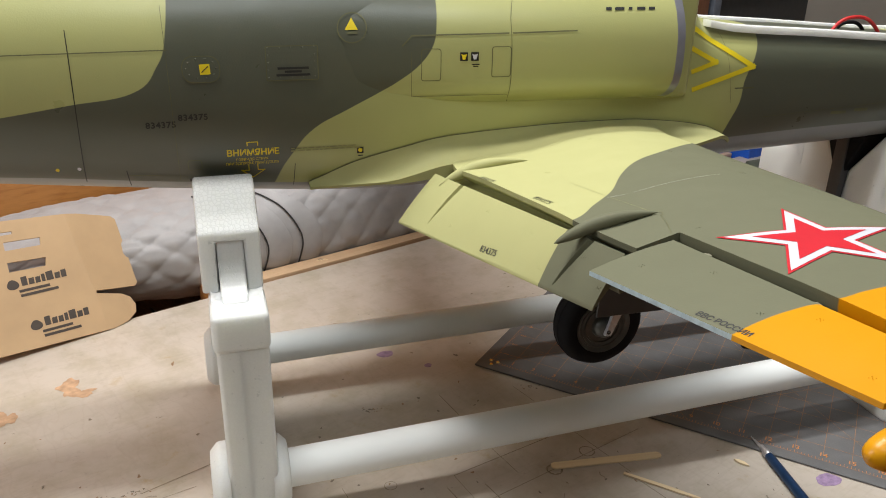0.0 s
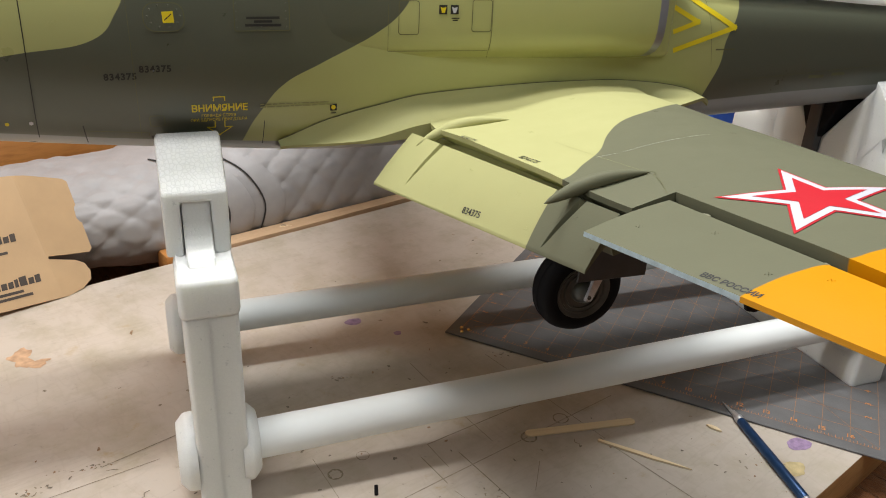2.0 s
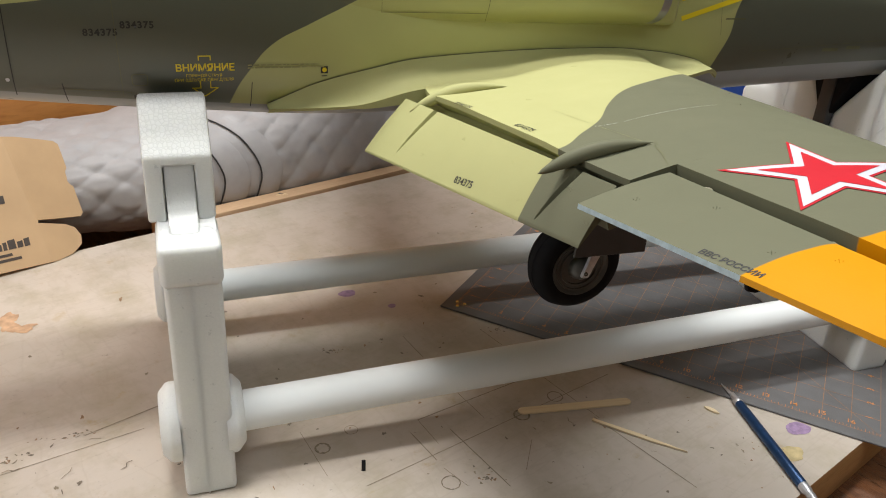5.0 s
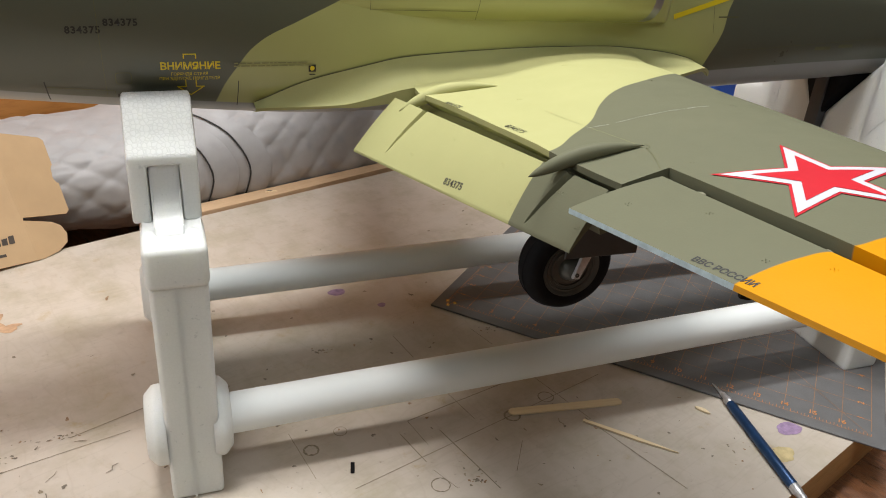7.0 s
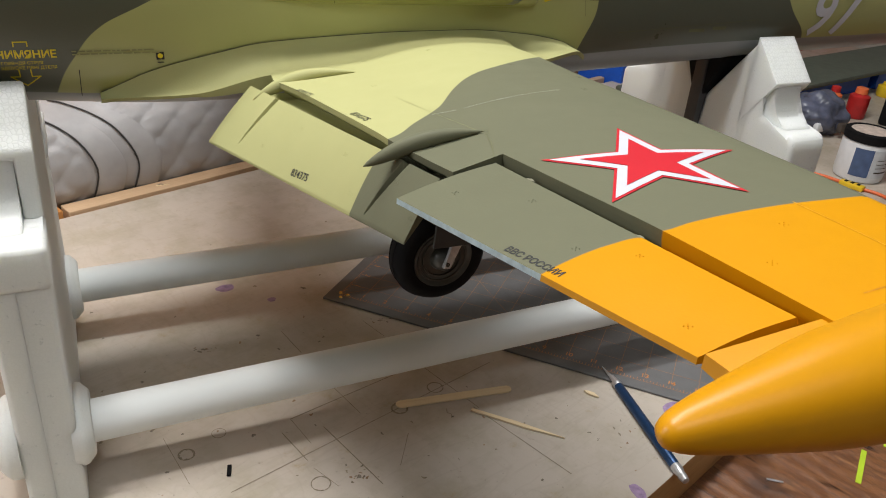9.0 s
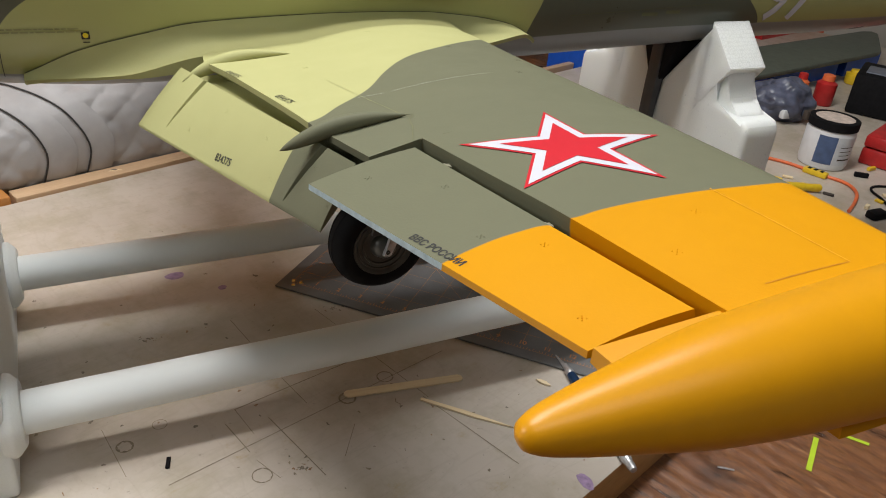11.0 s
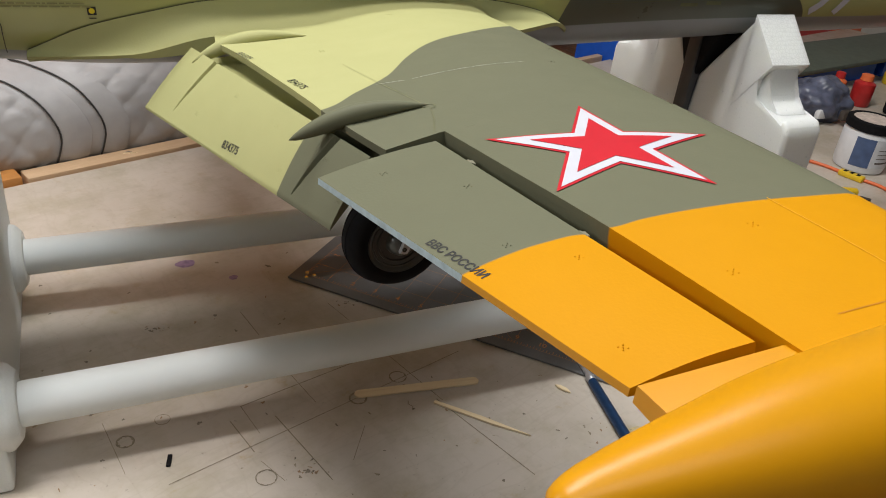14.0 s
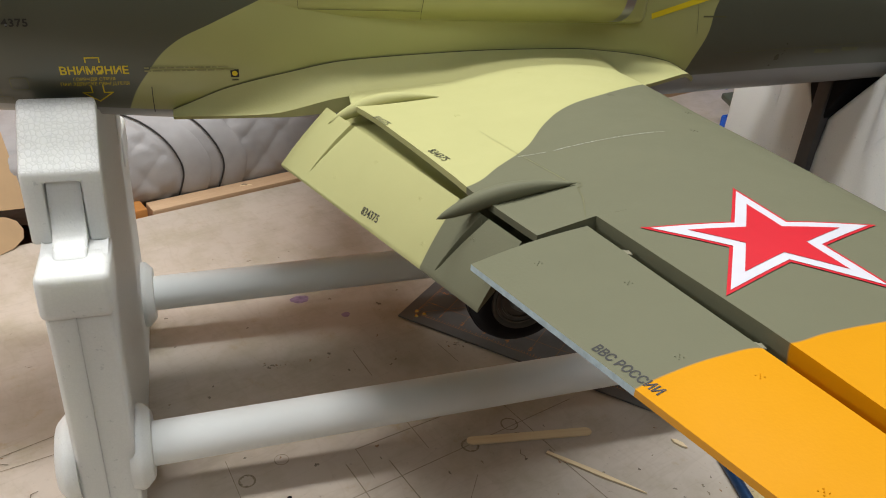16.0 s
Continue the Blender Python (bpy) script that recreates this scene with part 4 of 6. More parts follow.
# ---- markings on the aircraft ----
def drape(bm_or_me, x0, z0, name, material, lift=0.00035, parent=None, label="", turn=0.0):
    """Lays a flat drawing on the near flank of the fuselage."""
    me = bm_or_me
    if isinstance(me, bmesh.types.BMesh):
        bm = me
    else:
        bm = bmesh.new()
        bm.from_mesh(me)
        lo, hi = min(v.co.y for v in bm.verts), max(v.co.y for v in bm.verts)
        for k in range(1, int((hi - lo) / 0.004) + 1):
            bmesh.ops.bisect_plane(bm, geom=bm.verts[:] + bm.edges[:] + bm.faces[:], plane_co=(0, lo + 0.004 * k, 0), plane_no=(0, 1, 0))
    c, s = math.cos(radians(turn)), math.sin(radians(turn))
    for v in bm.verts:
        x, z = x0 + v.co.x * c - v.co.y * s, z0 + v.co.x * s + v.co.y * c
        back = max(0.0, side_y(x, z) - 0.566) / 0.546 if x < 0.40 else 0.0
        x, z = x + (x - 0.01) * back, z - (0.465 - z) * back
        v.co = (x, side_y(x, z) - lift, z)
    return part(name, bm, material, parent or plane, label, smooth=False)


def poly(pts, cut=0.004):
    """A filled flat polygon, cut fine enough to be bent."""
    bm = bmesh.new()
    bm.faces.new([bm.verts.new((x, y, 0)) for x, y in pts])
    for axis in (0, 1):
        lo, hi = min(p[axis] for p in pts), max(p[axis] for p in pts)
        n = int((hi - lo) / cut)
        for k in range(1, n + 1):
            co = [0, 0, 0]
            co[axis] = lo + (hi - lo) * k / (n + 1)
            no = [0, 0, 0]
            no[axis] = 1
            bmesh.ops.bisect_plane(bm, geom=bm.verts[:] + bm.edges[:] + bm.faces[:], plane_co=co, plane_no=no)
    return bm


def outline(pts, width, closed=True):
    bm = bmesh.new()
    n = len(pts)
    for i in range(n if closed else n - 1):
        a, b = Vector(pts[i]), Vector(pts[(i + 1) % n])
        d = b - a
        m = max(1, int(d.length / 0.004))
        o = Vector((-d.y, d.x)).normalized() * width / 2
        e = d.normalized() * width / 2
        a, d = a - e, d + 2 * e
        rows = [[bm.verts.new((*(a + d * k / m + o * s), 0)) for s in (-1, 1)] for k in range(m + 1)]
        for p, q in zip(rows, rows[1:]):
            bm.faces.new((p[0], q[0], q[1], p[1]))
    return bm


def rounded(w, h, r, n=5):
    pts = []
    for cx, cy, a0 in ((w / 2 - r, h / 2 - r, 0), (-w / 2 + r, h / 2 - r, 90), (-w / 2 + r, -h / 2 + r, 180), (w / 2 - r, -h / 2 + r, 270)):
        for k in range(n + 1):
            a = radians(a0 + 90 * k / n)
            pts.append((cx + r * math.cos(a), cy + r * math.sin(a)))
    return pts


def ruled(x0, z0, w, h, material, name="fine_print"):
    return drape(poly([(-w / 2, -h / 2), (w / 2, -h / 2), (w / 2, h / 2), (-w / 2, h / 2)]), x0, z0, name, material, 0.0004)


drape(text_mesh("t", "834375", 0.0060, bold=0.0002, space=1.15), -0.018, 0.3395, "serial_number", M_BLACK_INK)
drape(text_mesh("t", "834375", 0.0060, bold=0.0002, space=1.15), 0.004, 0.3440, "serial_number", M_BLACK_INK)
drape(text_mesh("t", "ВНИМЯНИЕ", 0.0066, bold=0.00018), 0.0435, 0.3158, "warning_text", M_YELLOW)
drape(text_mesh("t", "ГОРЯЧДЯ СТРУЯ", 0.0028), 0.0425, 0.3106, "warning_text", M_YELLOW)
drape(text_mesh("t", "ПРИ ЗДПУСКЕ ПВНГДТЕЛЯ", 0.0028), 0.0425, 0.3076, "warning_text", M_YELLOW)
drape(outline([(0.0395, 0.3212), (0.0395, 0.3238), (0.0470, 0.3238), (0.0470, 0.3212)], 0.0007, False), 0, 0, "warning_arrow", M_YELLOW)
drape(outline([(0.0397, 0.3063), (0.0397, 0.3020), (0.0345, 0.3020), (0.0425, 0.2960), (0.0510, 0.3020), (0.0462, 0.3020), (0.0462, 0.3063)], 0.0007, False), 0, 0, "warning_arrow", M_YELLOW)
rnd = random.Random(3)
for dz in (0.0, -0.0019):
    x = 0.0710
    while x < 0.1195:
        w = rnd.uniform(0.0016, 0.0062)
        ruled(x + w / 2, 0.3171 + dz, w, 0.0009, M_FAINT)
        x += w + 0.0009
drape(poly([(-0.0025, -0.0025), (0.0025, -0.0025), (0.0025, 0.0025), (-0.0025, 0.0025)]), 0.123, 0.3128, "placard", M_BLACK_INK)
drape(poly([(0.0017 * math.cos(k * math.pi / 5), 0.0017 * math.sin(k * math.pi / 5)) for k in range(10)]), 0.123, 0.3128, "placard_disc", M_YELLOW, 0.0006)
ruled(0.123, 0.3085, 0.004, 0.0007, M_BLACK_INK)
for x, m in ((0.2027, M_YELLOW), (0.2112, M_WHITE)):
    drape(poly([(-0.003, -0.0032), (0.003, -0.0032), (0.003, 0.0032), (-0.003, 0.0032)]), x, 0.3815, "placard", M_BLACK_INK)
    drape(poly([(-0.0022, 0.002), (-0.0010, -0.0022), (0.0010, -0.0022), (0.0022, 0.002), (0.0008, 0.0014), (-0.0008, 0.0014)]), x, 0.3815, "placard_sign", m, 0.0006)
ruled(0.2120, 0.3755, 0.006, 0.0007, M_BLACK_INK)
ruled(0.2120, 0.3740, 0.004, 0.0007, M_BLACK_INK)
for x, z, w, h in ((0.178, 0.3755, 0.0145, 0.0235), (0.2325, 0.377, 0.0150, 0.0225)):
    drape(outline(rounded(w, h, 0.002), 0.0005), x, z, "hatch_line", M_PANEL)
# oval access cover with its screws and yellow sticker
drape(poly(rounded(0.0245, 0.0175, 0.007)), 0.0125, 0.3775, "access_cover", M_FUS, 0.0009)
drape(outline(rounded(0.0250, 0.0180, 0.0072), 0.0006), 0.0125, 0.3775, "access_cover_edge", M_PANEL, 0.0010)
drape(poly([(-0.0035, -0.0036), (0.0035, -0.0036), (0.0035, 0.0036), (-0.0035, 0.0036)]), 0.0150, 0.3775, "yellow_sticker", M_YELLOW, 0.0012, turn=3)
drape(outline([(-0.002, -0.0018), (0.002, 0.0018)], 0.0007, False), 0.0150, 0.3775, "sticker_sign", M_BLACK_INK, 0.0014)
for k in range(10):
    a = 2 * math.pi * k / 10
    bm = bmesh.new()
    x, z = 0.0125 + 0.0102 * math.cos(a), 0.3775 + 0.0070 * math.sin(a)
    bmesh.ops.create_icosphere(bm, subdivisions=1, radius=0.0006, matrix=Matrix.Translation((x, side_y(x, z) - 0.0010, z)))
    part("screw", bm, M_FUS, plane)
# ribbed rectangular panel with small print
drape(poly(rounded(0.036, 0.0235, 0.001)), 0.075, 0.380, "service_panel", M_FUS, 0.0008)
drape(outline(rounded(0.0365, 0.0240, 0.001), 0.0006), 0.075, 0.380, "service_panel_edge", M_PANEL, 0.0009)
for dz, w in ((0.0, 0.022), (-0.0024, 0.012), (-0.0048, 0.024)):
    drape(poly([(-w / 2, -0.0008), (w / 2, -0.0008), (w / 2, 0.0008), (-w / 2, 0.0008)]), 0.0755, 0.3765 + dz, "fine_print", M_BLACK_INK, 0.0012)
for k in range(16):
    u = k / 16 * 4
    i, f = int(u), u - int(u)
    px, pz = ((-1 + 2 * f, 1), (1, 1 - 2 * f), (1 - 2 * f, -1), (-1, -1 + 2 * f))[i]
    x, z = 0.075 + 0.0165 * px, 0.380 + 0.0103 * pz
    bm = bmesh.new()
    bmesh.ops.create_icosphere(bm, subdivisions=1, radius=0.0005, matrix=Matrix.Translation((x, side_y(x, z) - 0.0009, z)))
    part("screw", bm, M_FUS, plane)
# round filler cap with a yellow triangle
drape(outline([(0.0105 * math.cos(2 * math.pi * k / 28), 0.0105 * math.sin(2 * math.pi * k / 28)) for k in range(28)], 0.0008), 0.1185, 0.4035, "filler_cap_edge", M_PANEL, 0.0008)
drape(poly([(-0.0048, -0.0025), (0.0048, -0.0025), (0.0, 0.0060)]), 0.118, 0.4045, "yellow_triangle", M_YELLOW, 0.0007)
ruled(0.1185, 0.4000, 0.008, 0.0018, M_PANEL)
# panel lines
for pts, w, m in (([(-0.070, 0.405), (-0.072, 0.300)], 0.0006, M_BLACK_INK), ([(-0.010, 0.42), (-0.009, 0.297)], 0.0003, M_PANEL), ([(-0.0445, 0.307), (-0.043, 0.290)], 0.0007, M_BLACK_INK),
                  ([(0.0735, 0.305), (0.0720, 0.287)], 0.0005, M_BLACK_INK), ([(-0.110, 0.3898), (-0.009, 0.391)], 0.0007, M_PANEL), ([(0.156, 0.390), (0.163, 0.397), (0.238, 0.398)], 0.0010, M_PANEL),
                  ([(0.242, 0.398), (0.294, 0.399)], 0.0010, M_PANEL), ([(0.240, 0.425), (0.241, 0.345)], 0.0004, M_PANEL), ([(0.163, 0.385), (0.163, 0.352), (0.240, 0.351)], 0.0003, M_PANEL),
                  ([(-0.0435, 0.3035), (-0.004, 0.3000), (-0.004, 0.2980)], 0.0004, M_PANEL), ([(0.50, 0.3150), (0.66, 0.3235)], 0.0004, M_PANEL), ([(0.450, 0.390), (0.462, 0.330)], 0.0003, M_PANEL)):
    drape(outline(pts, w, False), 0, 0, "panel_line", m, 0.0004)
drape(outline(rounded(0.0095, 0.0075, 0.0018), 0.0005), 0.0020, 0.3085, "hatch_line", M_PANEL)
for x, m in ((-0.089, M_YELLOW), (-0.075, M_WHITE)):
    drape(poly([(0.0013 * math.cos(k * math.pi / 5), 0.0013 * math.sin(k * math.pi / 5)) for k in range(10)]), x, 0.3105, "marker_dot", m)
for k, w in enumerate((0.006, 0.010, 0.004, 0.009, 0.007)):
    ruled(0.322 + 0.0095 * k, 0.4145, w * 0.8, 0.0022, M_BLACK_INK, "name_mark")
ruled(0.0005, 0.2965, 0.0065, 0.0024, M_BLACK_INK)
ruled(0.474, 0.3430, 0.020, 0.0012, M_PANEL)
ruled(0.586, 0.3150, 0.018, 0.0030, M_PANEL)
ruled(0.612, 0.3165, 0.016, 0.0030, M_PANEL)


def chevron(tip, top, bottom, w):
    (tx, tz), (ax, az), (bx, bz) = tip, top, bottom
    bm = outline([(ax, az), (tx - w * 0.7, tz), (bx, bz)], w, False)
    drape(bm, 0, 0, "intake_chevron", M_YELLOW, 0.0005)


chevron((0.4835, 0.3615), (0.4165, 0.3955), (0.4215, 0.3440), 0.0042)
chevron((0.4445, 0.3665), (0.4160, 0.3785), (0.4185, 0.3595), 0.0040)
for digit, x in (("9", 0.7350), ("7", 0.7690)):
    drape(text_mesh("t", digit, 0.062, shear=0.22, bold=0.0012), x, 0.3265, "side_number", M_WHITE, 0.0009)


def on_wing(bm, name, material, lift=0.0004, label=""):
    for v in bm.verts:
        v.co.z = wing_top(v.co.x, v.co.y) + lift
    return part(name, bm, material, plane, label, smooth=False)


def star(r, inner=0.382):
    pts = []
    for k in range(10):
        a = radians(-0.5 + 36 * k)
        q = r if k % 2 == 0 else r * inner
        pts.append((0.2954 + q * math.cos(a), 0.2824 + q * math.sin(a)))
    return poly(pts, 0.006)


on_wing(star(0.0472), "star_border", M_RED, 0.0004, "red border of the star")
on_wing(star(0.0432), "star_field", M_WHITE, 0.0006, "white band of the star")
on_wing(star(0.0297), "star", M_RED, 0.0008, "red five-pointed star")


WING_SKIN = BVHTree.FromPolygons([v.co.copy() for v in wing.data.vertices], [tuple(f.vertices) for f in wing.data.polygons])


def wing_text(body, size, x, y, turn):
    me = text_mesh("t", body, size)
    me.transform(pose(x, y, 0, 0, 0, turn))
    bm = bmesh.new()
    bm.from_mesh(me)
    for v in bm.verts:
        hit = WING_SKIN.ray_cast(Vector((v.co.x, v.co.y, 1.0)), Vector((0, 0, -1)))[0]
        v.co.z = (hit.z if hit else wing_top(v.co.x, v.co.y)) + 0.0003
    part("serial_number", bm, M_BLACK_INK, plane, smooth=False)


wing_text("834375", 0.0063, 0.2117, 0.4240, -82)
wing_text("834375", 0.0058, 0.1990, 0.4915, -78)


def panel_text(body, size, q, u, v, turn=0.0):
    """Lettering laid on a control surface, reading along the span."""
    me = text_mesh("t", body, size, 0.0, 0.0, 0.00012)
    me.transform(pose(0, 0, 0, 0, 0, turn))
    bm = bmesh.new()
    bm.from_mesh(me)
    span, chord = (q[1] - q[0]).length, ((q[2] + q[3]) / 2 - (q[0] + q[1]) / 2).length
    s_dir, c_vec = (q[1] - q[0]).normalized(), (q[2] + q[3]) / 2 - (q[0] + q[1]) / 2
    along = c_vec.dot(s_dir)
    across = (c_vec - s_dir * along).length
    for w in bm.verts:
        k = w.co.y / across
        w.co = on_panel(q, u + (w.co.x + k * along * 0.8) / span, v - k, 0.00015)
    part("lettering", bm, M_BLACK_INK, plane, smooth=False)


panel_text("834375", 0.0062, FLAP, 0.529, 0.845, 3)
panel_text("ВВС РОССИИ", 0.0045, AIL, 0.528, 0.91, 2)
bm = outline([(0.2455, 0.4032), (0.286, 0.4020), (0.324, 0.4016)], 0.00028, False)
on_wing(bm, "tape_edge", M_WHITE_LINE, 0.00012)
for pts, m in (([(0.2540, 0.3570), (0.2507, 0.3450), (0.2440, 0.3290)], M_PANEL), ([(0.2425, 0.4483), (0.2470, 0.4050), (0.2530, 0.3650)], M_FAINT), ([(0.319, 0.2240), (0.3205, 0.195), (0.3213, 0.163)], M_ORANGE_LINE), ([(0.286, 0.1634), (0.3213, 0.163)], M_SCRATCH)):
    on_wing(outline(pts, 0.00022 if m is M_FAINT else 0.0004, False), "panel_line", m, 0.00015)
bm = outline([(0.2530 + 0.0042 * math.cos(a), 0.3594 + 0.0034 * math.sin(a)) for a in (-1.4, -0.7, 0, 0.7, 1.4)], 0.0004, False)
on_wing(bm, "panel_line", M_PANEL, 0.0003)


# small moulded marks of five pips
def pips(name, place):
    bm = bmesh.new()
    for dx, dy in ((0, 0), (0.0011, 0.0011), (-0.0011, 0.0011), (0.0011, -0.0011), (-0.0011, -0.0011)):
        p = place(dx, dy)
        bmesh.ops.create_icosphere(bm, subdivisions=1, radius=0.00028, matrix=Matrix.Translation(p))
    part(name, bm, M_WING, plane)


for x, y in ((0.24, 0.48), (0.30, 0.535), (0.33, 0.47), (0.36, 0.435), (0.275, 0.19), (0.34, 0.40), (0.38, 0.27), (0.30, 0.21)):
    pips("moulded_mark", lambda dx, dy: (x + dx, y + dy, wing_top(x + dx, y + dy) + 0.0001))
for q, u, v in ((AIL, 0.10, 0.62), (AIL, 0.28, 0.25), (AIL, 0.55, 0.55), (AIL, 0.66, 0.25), (AIL, 0.92, 0.75), (FLAP, 0.885, 0.308), (FLAP, 0.986, 0.669), (FLAP, 0.414, 0.228), (FLAP, 0.656, 0.283), (FLAP, 0.758, 0.743), (FLAP, 0.291, 0.708)):
    pips("moulded_mark", lambda dx, dy: on_panel(q, u + dy * 5, v + dx * 18, 0.0001))
for x, z in ((-0.055, 0.373), (0.447, 0.345), (0.125, 0.285)):
    pips("moulded_mark", lambda dx, dy: (x + dx, side_y(x + dx, z + dy) - 0.0001, z + dy))

# ---- behind the board: strip, folded quilted cover, pine back panel, cabinet ----
def bench_box(name, u0, u1, v0, v1, z0, z1, mat, label, category, bevel=0.002, kind=""):
    bm = bmesh.new()
    box(bm, u0, u1, v0, v1, z0, z1, bevel)
    ob = tagged(finish(name, bm, mat), label, category, kind=kind)
    ob.matrix_world = BOARD
    return ob


bm = bmesh.new()
prism(bm, [(-0.165, 0.7385), (0.03, 0.7385), (0.45, 0.7500), (1.0, 0.7520), (1.0, 0.7665), (-0.165, 0.7650)], -0.0448, 0.0035, 0.0015, 2)
strip = tagged(finish("wood_strip", bm, M_STRIP), "pale pine strip along the back edge of the board", "wood strip")
strip.matrix_world = BOARD
bench_box("wood_block", -0.215, -0.170, 0.742, 0.775, -0.045, 0.006, M_PINE, "small reddish wood block behind the board", "wood block")
bench_box("wall_panel", -1.9, 0.72, 1.01, 1.04, -0.045, 0.75, M_PINE, "knotty orange pine back panel of the bench", "back panel", kind="structure")

QV, QZ, QA, QB = 0.872, 0.036, 0.103, 0.080
Q_END = (-1.25, 0.52)


def quilt_point(u, a, extra=0.0):
    """u along the roll, a round it: 0 at the front, 90 degrees on top."""
    c, s = math.cos(a), math.sin(a)
    end = min(1.0, max(0.0, (Q_END[1] - u) / 0.06)) ** 0.5
    sag = 0.006 * math.sin(3.1 * u + 0.7) + 0.004 * math.sin(8.3 * u)
    ra, rb = QA * end, (QB + sag - 0.11 * max(0.0, -u - 0.13)) * end
    e = 2.6
    px = -math.copysign(abs(c) ** (2 / e), c)
    pz = math.copysign(abs(s) ** (2 / e), s)
    arc = a * 0.092
    band = min(1.0, max(0.0, (abs(u - strap_u(a) - 0.034) - 0.042) / 0.006))
    p, q = (arc + u * 0.80) / 0.043, (arc - u * 0.80) / 0.043
    puff = 0.72 * abs(math.sin(math.pi * p) * math.sin(math.pi * q)) ** 0.24 + 0.28 * abs(math.sin(math.pi * (p + q))) ** 0.3
    wrinkle = noise.noise(Vector((u * 22, a * 3.0, 0.0))) * 0.0022 + noise.noise(Vector((u * 75, a * 9, 3.0))) * 0.0007
    lift = extra + (0.0066 * puff * band + wrinkle * (0.6 + 0.4 * band) + 0.0035 * (1 - band)) * end
    n = Vector((px / ra if ra > 1e-4 else 0, pz / max(rb, 1e-4))).normalized() if end > 0.01 else Vector((0, 0))
    z = QZ + rb * pz + lift * n.y
    back = 0.030 * min(1.0, max(0.0, (-u - 0.22) / 0.12))
    return (u, QV + back + ra * px + lift * n.x, max(-0.0445, z))


def strap_u(a):
    return -0.112 - 0.105 * max(0.0, a) / 1.57 + 0.014 * math.sin(2 * a)


quilt = thing("quilted_cover", "rolled grey quilted cover with black piped straps lying behind the board", "quilted cover", at=BOARD)
NU, NA = 620, 110
verts = [quilt_point(Q_END[0] + (Q_END[1] - Q_END[0]) * i / NU, -1.2 + (math.pi + 1.6) * j / NA) for i in range(NU + 1) for j in range(NA + 1)]
faces = [(i * (NA + 1) + j, i * (NA + 1) + j + 1, (i + 1) * (NA + 1) + j + 1, (i + 1) * (NA + 1) + j) for i in range(NU) for j in range(NA)]
me = bpy.data.meshes.new("roll")
me.from_pydata(verts, [], faces)
for f in me.polygons:
    f.use_smooth = True
me.materials.append(M_QUILT)
roll = new("roll", me)
roll.parent = quilt
for off in (0.0, 0.054):
    wire("piping", [quilt_point(strap_u(a) + off, a, 0.0022) for a in [-1.0 + 2.3 * k / 40 for k in range(41)]], 0.0011, M_PIPING, quilt, "black piping on the strap edge")
for o0, o1 in ((0.001, 0.037), (0.055, 0.086)):
    bm = bmesh.new()
    rows = []
    for k in range(17):
        a = -0.75 + 1.75 * k / 16
        f = min(1.0, (16 - k) / 10)
        rows.append([quilt_point(strap_u(a) + o, a, e * f - 0.0012 * (1 - f)) for o, e in ((o0, 0.0020), ((o0 + o1) / 2, 0.0042), (o1 - 0.002, 0.0034), (o1, 0.0026), (o1, -0.001), (o0, -0.001))])
    loft(bm, rows)
    part("strap_loop", bm, M_QUILT, quilt, "grey cloth strap end")

# dark cabinet and metal post far behind
cab = thing("cabinet", "dark brown wooden cabinet behind the bench", "cabinet", at=BOARD)
bm = bmesh.new()
box(bm, 0.73, 1.20, 1.02, 1.40, -0.92, 0.95, 0.004)
part("carcass", bm, M_DARKWOOD, cab)
for k in range(3):
    bm = bmesh.new()
    box(bm, 0.735 + 0.155 * k, 0.885 + 0.155 * k, 1.000, 1.018, -0.40, 0.94, 0.004)
    part("door", bm, M_DARKWOOD, cab)
post = thing("shelf_upright", "grey painted steel shelf upright beside the cabinet", "shelf upright", at=BOARD)
bm = bmesh.new()
box(bm, 1.215, 1.245, 1.00, 1.03, -0.92, 1.0, 0.003)
part("upright", bm, M_STEELGREY, post)
bm = bmesh.new()
box(bm, 1.215, 1.9, 0.99, 1.035, 0.36, 0.40, 0.003)
part("crossbar", bm, M_STEELGREY, post)
bench_box("storage_box", 1.27, 1.75, 1.05, 1.35, -0.045, 0.34, M_DARKPL, "dark grey storage box on the shelf", "storage box", 0.01)

